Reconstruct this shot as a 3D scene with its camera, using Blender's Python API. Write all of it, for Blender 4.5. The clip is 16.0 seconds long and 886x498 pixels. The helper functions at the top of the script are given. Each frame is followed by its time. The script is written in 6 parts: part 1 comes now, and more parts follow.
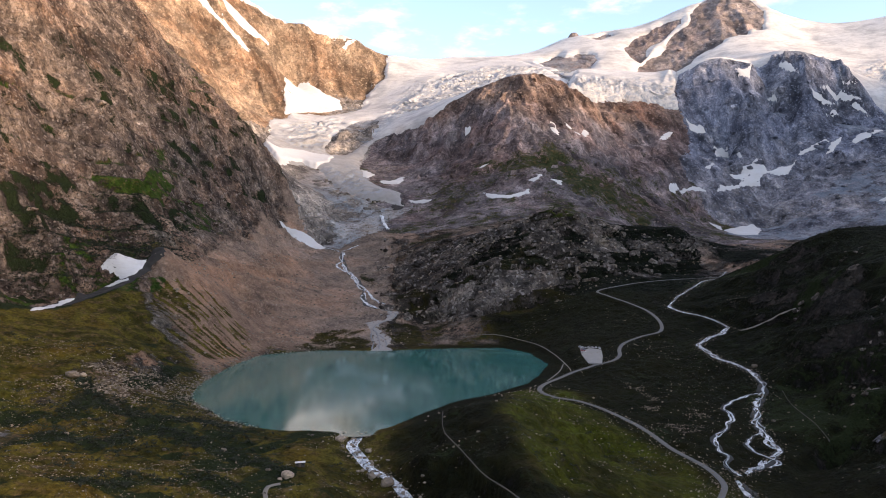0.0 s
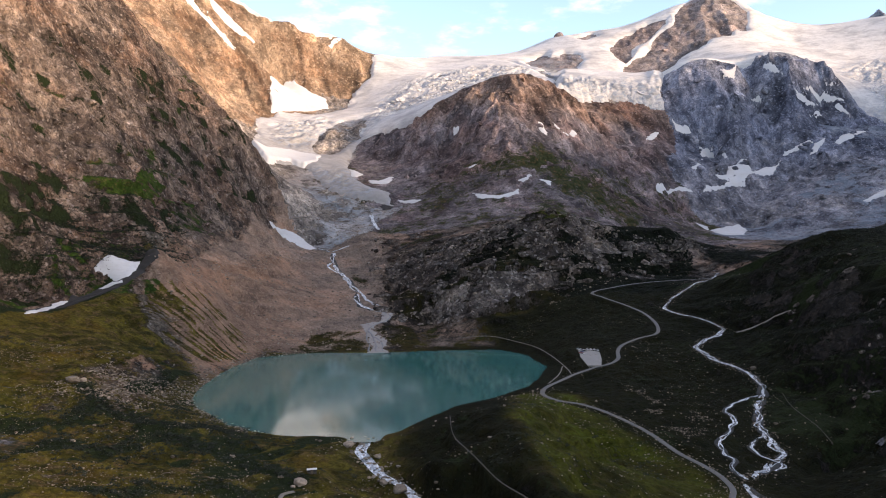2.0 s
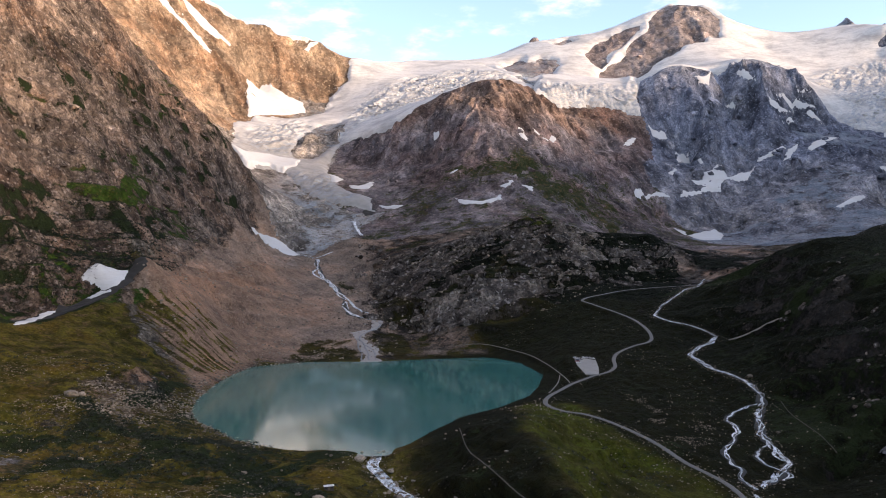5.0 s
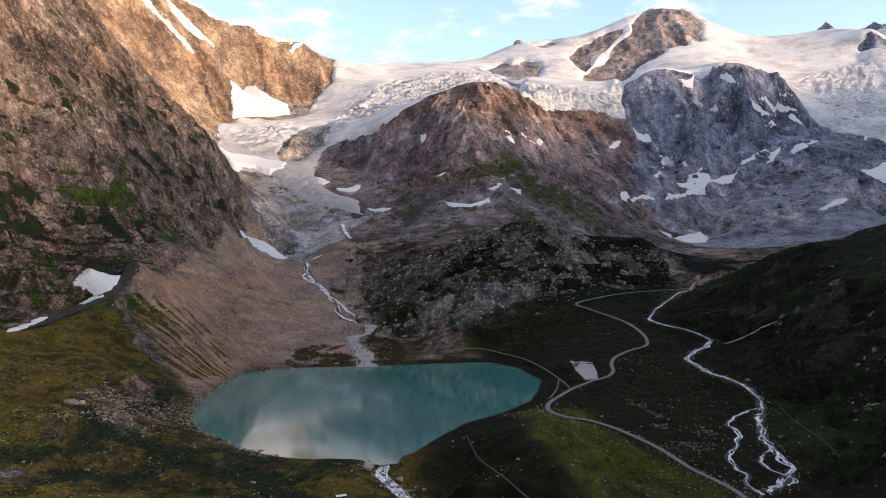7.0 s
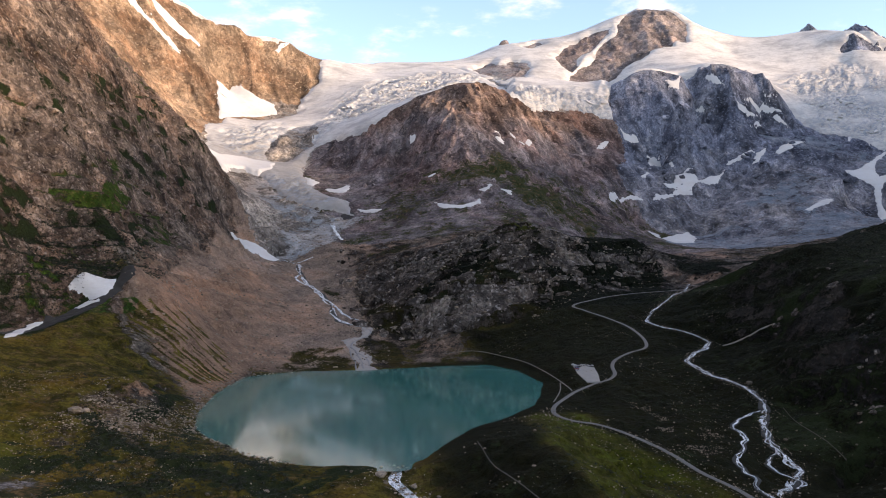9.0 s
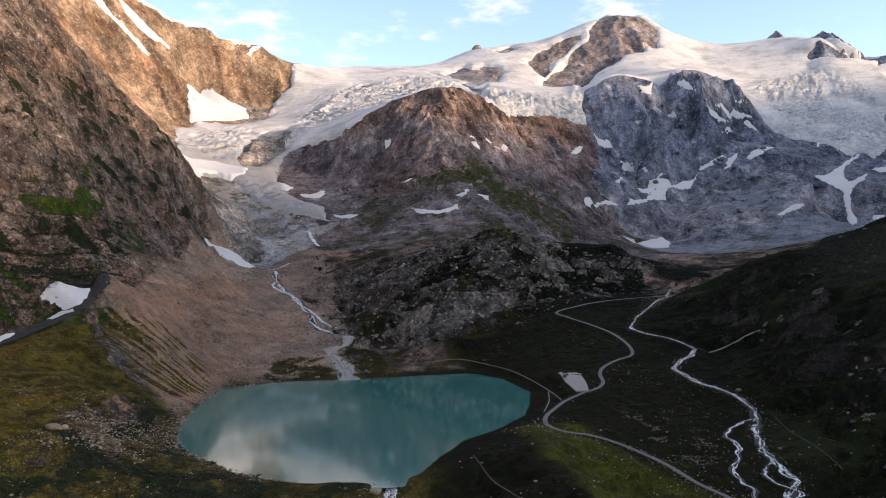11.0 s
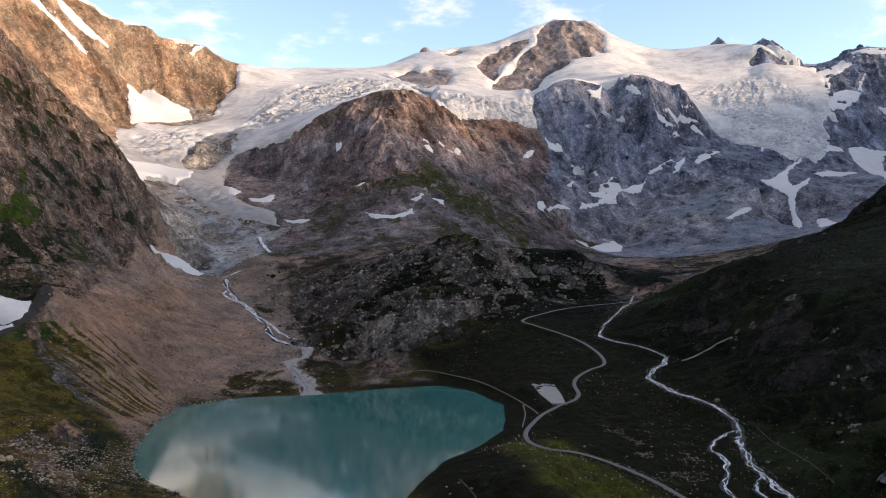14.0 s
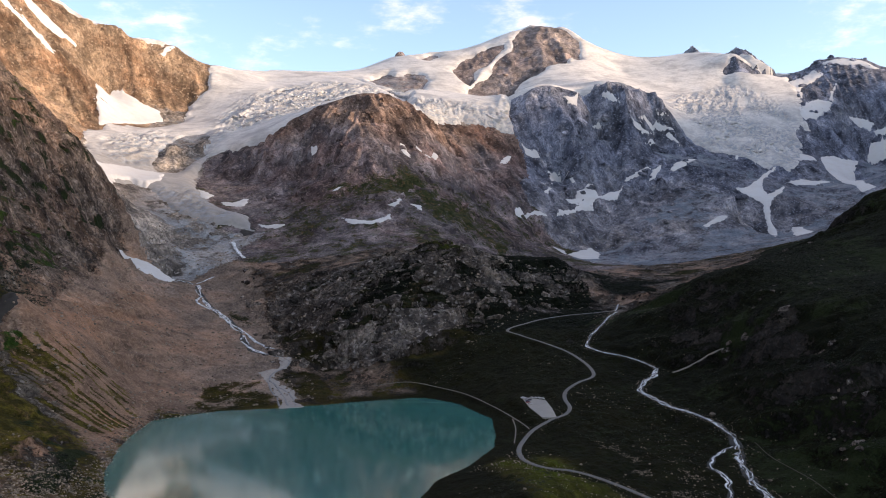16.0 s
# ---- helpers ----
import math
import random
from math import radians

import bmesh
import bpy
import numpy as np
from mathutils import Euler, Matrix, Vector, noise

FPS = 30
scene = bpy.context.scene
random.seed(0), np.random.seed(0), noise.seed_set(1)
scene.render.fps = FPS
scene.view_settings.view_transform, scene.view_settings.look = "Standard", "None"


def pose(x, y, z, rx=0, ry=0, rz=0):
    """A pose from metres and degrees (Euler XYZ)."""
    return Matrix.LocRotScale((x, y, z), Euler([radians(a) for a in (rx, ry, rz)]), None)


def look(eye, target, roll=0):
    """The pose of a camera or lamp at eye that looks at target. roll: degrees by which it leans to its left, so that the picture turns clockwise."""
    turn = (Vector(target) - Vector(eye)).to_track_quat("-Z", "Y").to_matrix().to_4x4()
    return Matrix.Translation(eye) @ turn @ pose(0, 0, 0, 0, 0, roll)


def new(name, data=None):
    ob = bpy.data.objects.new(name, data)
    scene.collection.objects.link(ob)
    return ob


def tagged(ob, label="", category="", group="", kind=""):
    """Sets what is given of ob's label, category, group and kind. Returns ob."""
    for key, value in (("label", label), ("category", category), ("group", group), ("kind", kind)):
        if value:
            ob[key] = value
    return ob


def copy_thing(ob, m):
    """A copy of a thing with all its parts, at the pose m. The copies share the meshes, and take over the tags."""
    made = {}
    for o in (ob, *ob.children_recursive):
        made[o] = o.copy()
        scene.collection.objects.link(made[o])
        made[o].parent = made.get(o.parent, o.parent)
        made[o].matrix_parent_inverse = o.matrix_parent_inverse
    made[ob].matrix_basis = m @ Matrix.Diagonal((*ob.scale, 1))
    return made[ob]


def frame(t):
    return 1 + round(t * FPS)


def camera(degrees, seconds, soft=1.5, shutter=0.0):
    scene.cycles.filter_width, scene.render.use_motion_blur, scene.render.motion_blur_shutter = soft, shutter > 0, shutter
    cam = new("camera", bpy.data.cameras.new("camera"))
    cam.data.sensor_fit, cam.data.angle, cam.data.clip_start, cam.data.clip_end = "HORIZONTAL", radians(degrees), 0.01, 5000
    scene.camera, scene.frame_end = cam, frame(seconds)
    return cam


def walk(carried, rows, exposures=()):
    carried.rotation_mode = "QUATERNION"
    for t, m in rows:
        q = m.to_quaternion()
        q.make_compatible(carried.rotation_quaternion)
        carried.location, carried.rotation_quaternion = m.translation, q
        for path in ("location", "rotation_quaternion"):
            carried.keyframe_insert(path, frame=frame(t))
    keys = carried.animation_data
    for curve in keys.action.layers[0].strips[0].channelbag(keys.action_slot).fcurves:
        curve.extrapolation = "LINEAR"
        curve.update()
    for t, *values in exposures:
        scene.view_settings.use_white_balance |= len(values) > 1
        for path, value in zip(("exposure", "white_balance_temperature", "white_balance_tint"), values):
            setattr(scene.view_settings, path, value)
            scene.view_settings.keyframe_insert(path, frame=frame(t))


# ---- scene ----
cam = camera(57.0, 16.0, soft=1.0)
ROWS = [
    (0.0, 0.0, 0.0, 120.0, 0.00, -0.85, -0.51),
    (0.5, -4.0, 0.3, 120.9, -0.33, -0.92, -0.50),
    (1.0, -7.9, 0.5, 122.0, -0.64, -0.97, -0.48),
    (1.5, -12.0, 0.8, 123.2, -0.96, -1.01, -0.47),
    (2.0, -16.1, 1.2, 124.1, -1.29, -0.99, -0.46),
    (2.5, -20.3, 1.9, 125.0, -1.62, -0.96, -0.46),
    (3.0, -24.4, 2.4, 125.9, -1.96, -0.92, -0.46),
    (3.5, -28.6, 3.0, 127.1, -2.32, -0.90, -0.46),
    (4.0, -32.7, 3.7, 128.0, -2.68, -0.87, -0.46),
    (4.5, -36.7, 4.1, 129.0, -3.03, -0.84, -0.47),
    (5.0, -40.7, 4.6, 129.9, -3.39, -0.81, -0.48),
    (7.5, -61.5, 8.3, 134.5, -5.10, -0.73, -0.52),
    (8.0, -66.0, 9.1, 135.6, -5.42, -0.73, -0.54),
    (8.5, -70.5, 10.0, 136.6, -5.75, -0.72, -0.57),
    (9.0, -74.6, 11.2, 137.3, -6.03, -0.80, -0.60),
    (11.5, -90.9, 30.2, 141.3, -8.97, -0.46, -0.75),
    (12.0, -93.2, 35.4, 142.2, -9.72, -0.43, -0.76),
    (12.5, -95.9, 41.2, 143.1, -10.14, -0.44, -0.81),
    (13.0, -99.3, 46.9, 143.7, -10.75, -0.46, -0.90),
    (13.5, -103.1, 53.0, 144.6, -11.41, -0.46, -0.98),
    (14.0, -106.9, 59.8, 145.1, -12.19, -0.38, -0.97),
    (14.5, -110.2, 66.6, 145.6, -12.94, -0.25, -0.85),
    (15.0, -112.6, 74.0, 146.1, -13.47, -0.18, -0.75),
    (15.5, -114.2, 81.4, 146.8, -13.94, -0.11, -0.70),
    (16.0, -115.2, 88.8, 147.3, -14.26, -0.03, -0.63),
]
walk(cam, [(t, pose(x, y, z, 90 + pitch, 0, yaw) @ pose(0, 0, 0, 0, 0, roll)) for t, x, y, z, yaw, pitch, roll in ROWS],
     exposures=[(0.0, 1.70, 6900, 17), (16.0, 1.43, 6800, 15)])

# ---- light ----
SUN_ELEV, SUN_AZ = 12.0, 115.0     # degrees; azimuth clockwise from +y
scene_world = bpy.data.worlds.new("evening_sky")
scene.world = scene_world
scene_world.use_nodes = True
wn, wl = scene_world.node_tree.nodes, scene_world.node_tree.links
wn.clear()
sky = wn.new("ShaderNodeTexSky")
sky.sky_type, sky.sun_disc = "NISHITA", False
sky.sun_elevation, sky.sun_rotation = radians(SUN_ELEV), radians(SUN_AZ)
sky.altitude, sky.air_density, sky.dust_density, sky.ozone_density = 2200, 1.1, 3.5, 1.4
tc = wn.new("ShaderNodeTexCoord")
stretch = wn.new("ShaderNodeMapping")
stretch.inputs["Scale"].default_value = (1.0, 1.0, 2.6)
wl.new(tc.outputs["Generated"], stretch.inputs["Vector"])
puffs = wn.new("ShaderNodeTexNoise")
puffs.inputs["Scale"].default_value, puffs.inputs["Detail"].default_value, puffs.inputs["Roughness"].default_value = 6.5, 7.0, 0.62
wl.new(stretch.outputs["Vector"], puffs.inputs["Vector"])
cover = wn.new("ShaderNodeMapRange")
cover.interpolation_type = "SMOOTHSTEP"
cover.inputs["From Min"].default_value, cover.inputs["From Max"].default_value = 0.50, 0.86
cover.inputs["To Min"].default_value = 0.015
split_dir = wn.new("ShaderNodeSeparateXYZ")
wl.new(tc.outputs["Generated"], split_dir.inputs["Vector"])
aloft = wn.new("ShaderNodeMapRange")       # cloud thickened overhead, out of view, to add warm fill light
for _k, _v in (("From Min", 0.28), ("From Max", 0.50), ("To Min", -0.05), ("To Max", 0.05)):
    aloft.inputs[_k].default_value = _v
wl.new(split_dir.outputs["Z"], aloft.inputs["Value"])
heap = wn.new("ShaderNodeMath")
wl.new(puffs.outputs["Fac"], heap.inputs[0])
wl.new(aloft.outputs["Result"], heap.inputs[1])
wl.new(heap.outputs[0], cover.inputs["Value"])
cloud = wn.new("ShaderNodeMix")
cloud.data_type = "RGBA"
cloud.inputs["B"].default_value = (6.6, 5.6, 4.9, 1)
wl.new(cover.outputs["Result"], cloud.inputs["Factor"])
wl.new(sky.outputs["Color"], cloud.inputs["A"])
bg = wn.new("ShaderNodeBackground")
bg.inputs["Strength"].default_value = 0.14
wl.new(cloud.outputs["Result"], bg.inputs["Color"])
wout = wn.new("ShaderNodeOutputWorld")
wl.new(bg.outputs["Background"], wout.inputs["Surface"])

sun = new("sun", bpy.data.lights.new("sun", "SUN"))
sun.data.energy, sun.data.angle, sun.data.color = 2.6, radians(6), (1.0, 0.75, 0.51)
_az, _el = radians(SUN_AZ), radians(SUN_ELEV)
SUN_FROM = Vector((math.sin(_az) * math.cos(_el), math.cos(_az) * math.cos(_el), math.sin(_el)))
sun.matrix_world = look(SUN_FROM * 100, (0, 0, 0))

# ---- lie of the land: crests, streams, shores and feet of slopes, in metres ----
LAKE_SHORE = [
    (-195, 625, 0), (-202, 673, 0), (-202, 745, 0), (-196, 796, 0), (-187, 841, 0), (-136, 867, 0),
    (-87, 864, 0), (-51, 866, 0), (9, 875, 0), (63, 876, 0), (87, 836, 0), (97, 761, 0),
    (83, 708, 0), (64, 660, 0), (36, 619, 0), (6, 590, 0), (-16, 552, 0), (-31, 521, 0),
    (-47, 497, 0), (-63, 498, 0), (-80, 506, 0), (-101, 508, 0), (-125, 520, 0), (-150, 545, 0),
    (-180, 592, 0),
]
LEFT_SPUR_CREST = [
    (-604, 1330, 619), (-520, 1360, 518), (-491, 1380, 481), (-465, 1400, 428), (-443, 1420, 388), (-410, 1440, 357),
    (-378, 1470, 336), (-344, 1500, 304), (-312, 1540, 261), (-284, 1560, 203), (-214, 1480, 111),
]
LEFT_FACE_HIGH = [
    (-563, 1050, 537), (-543, 1010, 403), (-535, 1140, 439), (-492, 910, 262), (-480, 1020, 279), (-458, 1140, 297),
    (-419, 1260, 315), (-362, 1370, 255), (-463, 1116, 333),
]
LEFT_FACE_LOW = [
    (-450, 830, 147), (-435, 920, 149), (-390, 965, 136), (-352, 1050, 137), (-319, 1200, 139), (-310, 985, 102),
    (-429, 790, 80), (-391, 850, 106), (-370, 1033, 186), (-293, 1478, 139),
]
GULLY = [
    (-398, 770, 56), (-385, 810, 57), (-367, 835, 65), (-352, 868, 81), (-332, 905, 94), (-351, 876, 101),
]
MORAINE_CREST = [
    (-402, 560, 65), (-383, 610, 64), (-381, 700, 60), (-361, 760, 57), (-340, 810, 64), (-327, 850, 75),
    (-319, 882, 91), (-314, 904, 112),
]
MORAINE_FOOT = [
    (-252, 653, 31), (-260, 569, 27), (-208, 429, 15), (-305, 560, 33), (-241, 440, 12), (-257, 510, 23),
    (-304, 690, 41), (-319, 670, 39), (-338, 620, 45),
]
SCREE = [
    (-255, 850, 48), (-293, 855, 63), (-266, 1000, 80), (-250, 790, 23), (-221, 950, 29), (-165, 1010, 23),
    (-182, 1170, 56), (-249, 1180, 89), (-157, 920, 6), (-216, 1460, 104),
]
MEADOW = [
    (-76, 423, 1), (-167, 350, 12), (-104, 385, 0), (-164, 440, 5), (-169, 500, 10), (-61, 385, 0),
    (-216, 530, 19), (-122, 455, 1), (-60, 250, -14), (-260, 250, 20), (-120, 320, -5),
]
STREAM = [
    (-117, 1616, 163), (-183, 1440, 101), (-148, 1260, 68), (-114, 1140, 50), (-90, 1040, 34), (-86, 950, 12),
]
OUTFLOW = [
    (-53, 486, -2), (-41, 450, -7), (-25, 415, -10), (0, 330, -16), (30, 250, -24),
]
CRAG = [
    (-9, 995, 20), (139, 1032, 79), (166, 1217, 157), (240, 1017, 61), (130, 1200, 148), (192, 1225, 159),
    (254, 1240, 139), (363, 1260, 131), (412, 1250, 107), (68, 1020, 77), (11, 1010, 50), (-73, 1250, 77),
    (-3, 1290, 111), (62, 1180, 115), (-136, 1470, 121), (-49, 1090, 45), (268, 1120, 90), (36, 950, 21),
    (110, 960, 39), (335, 1110, 78),
]
BEHIND_CRAG = [
    (579, 1620, 105), (677, 1640, 108), (106, 1580, 190), (295, 1600, 183), (17, 1480, 140), (-26, 1600, 164),
    (190, 1350, 135), (330, 1380, 120), (520, 1400, 100), (700, 1450, 95), (420, 1620, 110), (789, 2018, 135),
]
RIVER = [
    (382, 1060, 70), (288, 815, 28), (239, 615, -2), (205, 514, -17), (254, 905, 42), (168, 445, -24),
    (150, 350, -40), (140, 250, -52),
]
ROAD_SIDE = [
    (216, 814, 25), (128, 765, 14), (74, 625, 5), (119, 580, -3), (188, 950, 49), (124, 830, 15),
    (222, 690, 3), (164, 570, -8), (181, 715, 9), (109, 500, -20),
]
KNOLL = [
    (63, 544, 12), (10, 450, 13), (-8, 428, 7), (21, 405, 13),
    (24, 365, 4), (67, 455, 5), (87, 400, -9), (62, 372, 2), (151, 440, -19), (141, 515, -14),
    (-22, 470, 2), (70, 260, -20), (20, 320, -6),
]
RIGHT_HILL = [
    (370, 726, 88), (317, 639, 46), (467, 860, 127), (424, 880, 125), (397, 930, 110), (388, 990, 85),
    (372, 1040, 64), (326, 600, 59), (282, 520, 16), (277, 600, 1), (335, 760, 43), (228, 420, -8),
    (230, 500, -25), (366, 760, 85), (738, 1010, 221), (720, 1040, 212), (700, 1060, 189), (679, 1080, 154),
    (357, 600, 76), (542, 800, 119), (420, 520, 60), (330, 400, 10), (620, 700, 160), (300, 250, -10),
    (700, 950, 190),
]
BEHIND_RIGHT_HILL = [
    (560, 1250, 90), (760, 1250, 130), (900, 1500, 130), (1150, 1500, 200), (650, 1150, 140),
]
DOME = [
    (163, 2048, 514), (263, 1936, 379), (172, 1619, 207), (194, 1668, 241), (83, 2060, 467), (-17, 2090, 420),
    (-120, 2110, 380), (-176, 2080, 329), (226, 2065, 525), (304, 2110, 516), (376, 2190, 502), (-108, 1880, 250),
    (264, 1760, 263), (363, 1960, 353),
    (395, 1800, 228),
]
UNDER_ICEFALL = [
    (382, 2230, 478), (512, 2330, 493), (641, 2390, 501), (443, 2150, 398), (532, 2150, 352), (634, 2250, 394),
    (471, 1960, 251), (563, 2000, 239), (598, 1980, 169), (538, 2060, 300), (695, 2150, 292),
]
ROCKY = [
    (870, 2482, 641), (1217, 2519, 633), (828, 2339, 332), (953, 2255, 311), (1097, 1951, 221), (1241, 1960, 168),
    (697, 2440, 543), (775, 2475, 630), (956, 2500, 632), (1044, 2525, 659), (1155, 2540, 670), (1246, 2510, 611),
    (1316, 2480, 502), (1153, 2390, 439), (821, 2130, 215),
    (932, 2020, 209), (1091, 2200, 323), (828, 1850, 112), (850, 1930, 145),
]
ROCKY_RIGHT = [
    (1299, 2430, 465), (1200, 2150, 316), (1192, 2030, 276), (1384, 2050, 279), (1598, 2200, 323), (1768, 2330, 389),
    (1810, 2280, 331), (1302, 1900, 181), (1002, 1750, 140), (839, 1720, 117), (2075, 2500, 410), (1500, 1900, 230),
    (1800, 2000, 420),
]
SUN_RIDGE_CREST = [
    (-1234, 2500, 1299), (-1020, 2560, 1150), (-817, 2640, 1018), (-638, 2720, 905), (-575, 2735, 874), (-515, 2752, 845), (-450, 2775, 824), (-424, 2790, 817), (-276, 2840, 797),
    (-210, 2870, 755),
]
SUN_RIDGE_FACE = [
    (-484, 2784, 734), (-471, 2673, 618), (-202, 2864, 739), (-746, 2250, 685), (-619, 2350, 563), (-662, 2520, 751),
    (-496, 2380, 485), (-341, 2720, 629), (-250, 2750, 615), (-260, 2650, 542), (-548, 2470, 601),
]
GLACIER_BASIN = [
    (-401, 2620, 575), (-388, 2530, 516), (-280, 2500, 493), (-454, 2330, 453), (-449, 2150, 391), (-356, 1960, 305),
    (-264, 1980, 300), (-277, 2080, 330), (-247, 2200, 403), (-188, 2320, 449), (-201, 2200, 380), (-347, 2260, 427),
    (-238, 1880, 258), (-176, 1780, 226), (-111, 1720, 204), (-327, 1800, 247), (-265, 1720, 217), (-206, 1620, 155),
    (-92, 1696, 185),
]
ICEFALL = [
    (-136, 2400, 477), (-37, 2480, 522), (87, 2600, 585), (194, 2850, 698), (-59, 2700, 623), (-153, 2720, 609),
    (-2, 2950, 720), (320, 2750, 676), (377, 2500, 591), (477, 2480, 577), (602, 2500, 576), (673, 2510, 572),
    (729, 2650, 616),
]
SADDLE = [
    (24, 3234, 803), (-187, 2980, 780), (-109, 3100, 785), (156, 3280, 801), (317, 3300, 812),
]
PEAK = [
    (412, 3330, 866), (543, 3360, 930), (698, 3380, 928), (815, 3380, 953), (952, 3370, 1018), (1108, 3350, 1082),
    (1243, 3330, 1074), (1361, 3290, 992), (1486, 3260, 940), (647, 2850, 704), (705, 2770, 645), (835, 2820, 676),
    (1037, 2950, 812), (371, 3000, 758), (555, 2880, 730), (891, 3080, 855), (714, 3050, 818),
]
RIGHT_SNOW = [
    (1779, 3212, 948), (1797, 2911, 890), (1615, 3260, 928), (1745, 3250, 940), (1869, 3200, 940), (1931, 3000, 880),
    (1925, 2920, 815), (1366, 3030, 830), (1508, 2850, 735), (1481, 2620, 591), (1519, 2480, 514), (1545, 2340, 423),
    (1319, 2680, 646), (1219, 2740, 693), (1701, 2850, 763),
]
RIGHT_PEAK = [
    (2037, 2930, 833), (2146, 2900, 886), (2236, 2880, 897), (2345, 2850, 884), (2429, 2830, 845), (2712, 2750, 715),
    (1871, 2620, 623), (1981, 2580, 579), (2107, 2560, 538), (1740, 2400, 433),
]
SLATE_SPUR_A = [(858, 2480, 648), (847, 2395, 532), (850, 2325, 422), (818, 2290, 341)]
SLATE_SPUR_B = [(1123, 2505, 656), (1069, 2405, 527), (986, 2340, 416)]
SLATE_BUTTRESS = [(1189, 2340, 424), (1220, 2240, 385), (1232, 2120, 297), (1201, 2000, 201)]
DOME_SPUR = [(163, 2045, 512), (157, 1940, 433), (166, 1850, 356), (133, 1770, 285)]
RECESSES = [(998, 2530, 583), (988, 2465, 474), (1200, 2480, 513), (1149, 2400, 423), (82, 2060, 416), (65, 1930, 319), (-9, 1930, 299), (-61, 2010, 319)]
KNOLL_CREST = [(52, 535, 14), (36, 505, 18), (30, 476, 21), (31, 445, 21), (34, 410, 18), (39, 370, 12), (46, 320, 4)]
FAR_SIDE = [(2150, 3200, 690), (2350, 3100, 640), (2060, 3090, 740), (2600, 3000, 540), (1960, 3380, 780), (1900, 3500, 680), (1500, 3600, 690), (1100, 3650, 740), (700, 3650, 700),
            (300, 3550, 650), (0, 3500, 600), (-300, 3200, 600), (-500, 3100, 620), (-900, 3000, 760), (2100, 2960, 800), (1990, 3010, 830)]
LAKE_RIM = [(-75, 486, 2), (-102, 496, 2), (-126, 507, 2), (-28, 508, 2), (-90, 470, 2), (-35, 490, 3), (-153, 530, 2)]
LAKE_BED = [(-60, 700, -9), (-120, 640, -7), (0, 760, -8), (-120, 780, -8), (30, 820, -6), (-60, 560, -5), (-150, 680, -6), (40, 690, -5)]
BEYOND = [
    (-1700, 300, 800), (-1500, 1200, 900), (-900, 400, 640), (-900, -800, 300), (-700, 900, 690), (-800, 1300, 860),
    (0, -1800, -300), (0, -600, -130), (0, 0, -70), (-300, 0, 60), (300, 0, 0), (-450, 250, 130), (900, -800, 100),
    (1000, 200, 330), (1300, 500, 420), (1300, 900, 400), (1600, 1300, 400), (1500, -900, 160),
    (-1000, 1900, 900), (-1700, 2600, 1380), (-900, 2200, 800), (-1200, 3600, 800), (-100, 3900, 560), (900, 4000, 700), (2000, 4000, 700), (3200, 3800, 500),
    (3500, -800, 600), (3500, 400, 900), (3500, 1500, 900), (3500, 2600, 760),
]
# added ridge out of view, heights set to shape the sun's shadow
SHADE_RIDGE = [
    (2600, -1500, 560), (2600, -1000, 660), (2600, -720, 730), (2600, -480, 930), (2600, -200, 1110), (2600, 100, 1100), (2600, 450, 980), (2600, 900, 930), (2600, 1180, 880), (2600, 1300, 890),
    (2600, 1450, 1040), (2600, 1650, 1000), (2650, 1900, 930), (2780, 2250, 900), (2860, 2500, 900), (2920, 2720, 840),
]
LINES = [SHADE_RIDGE, LAKE_SHORE + LAKE_SHORE[:1], LEFT_SPUR_CREST, MORAINE_CREST, STREAM, OUTFLOW, KNOLL_CREST, SUN_RIDGE_CREST, SLATE_SPUR_A, SLATE_SPUR_B, SLATE_BUTTRESS, DOME_SPUR]
SPOTS = [LEFT_FACE_HIGH, LEFT_FACE_LOW, GULLY, MORAINE_FOOT, SCREE, MEADOW, CRAG, BEHIND_CRAG, RIVER, ROAD_SIDE, KNOLL, RIGHT_HILL,
         BEHIND_RIGHT_HILL, DOME, UNDER_ICEFALL, ROCKY, ROCKY_RIGHT, SUN_RIDGE_FACE, GLACIER_BASIN, ICEFALL, SADDLE, PEAK,
         RIGHT_SNOW, RIGHT_PEAK, LAKE_BED, LAKE_RIM, RECESSES, FAR_SIDE, BEYOND]


def densify(line, step):
    """Points along a broken line, at most step apart in plan."""
    line = np.array(line, float)
    out = [line[:1]]
    for a, b in zip(line[:-1], line[1:]):
        n = max(1, int(np.ceil(np.hypot(*(b - a)[:2]) / step)))
        out.append(a + (b - a) * (np.arange(1, n + 1) / n)[:, None])
    return np.concatenate(out)


KNOTS = np.concatenate([densify(l, 200 if l is SHADE_RIDGE else 28) for l in LINES] + [np.array(s, float) for s in SPOTS])
_, _keep = np.unique(np.round(KNOTS[:, :2] / 9).astype(int), axis=0, return_index=True)
KNOTS = KNOTS[np.sort(_keep)]


def solve_land(k):
    """Weights of a smooth sheet through the knots."""
    n = len(k)
    r = np.hypot(k[:, None, 0] - k[None, :, 0], k[:, None, 1] - k[None, :, 1])
    p = np.column_stack([np.ones(n), k[:, :2] / 1000])
    a = np.zeros((n + 3, n + 3))
    a[:n, :n], a[:n, n:], a[n:, :n] = np.sqrt(r * r + 64) - np.eye(n) * 0.6, p, p.T
    return np.linalg.solve(a, np.concatenate([k[:, 2], np.zeros(3)]))


LAND = solve_land(KNOTS)


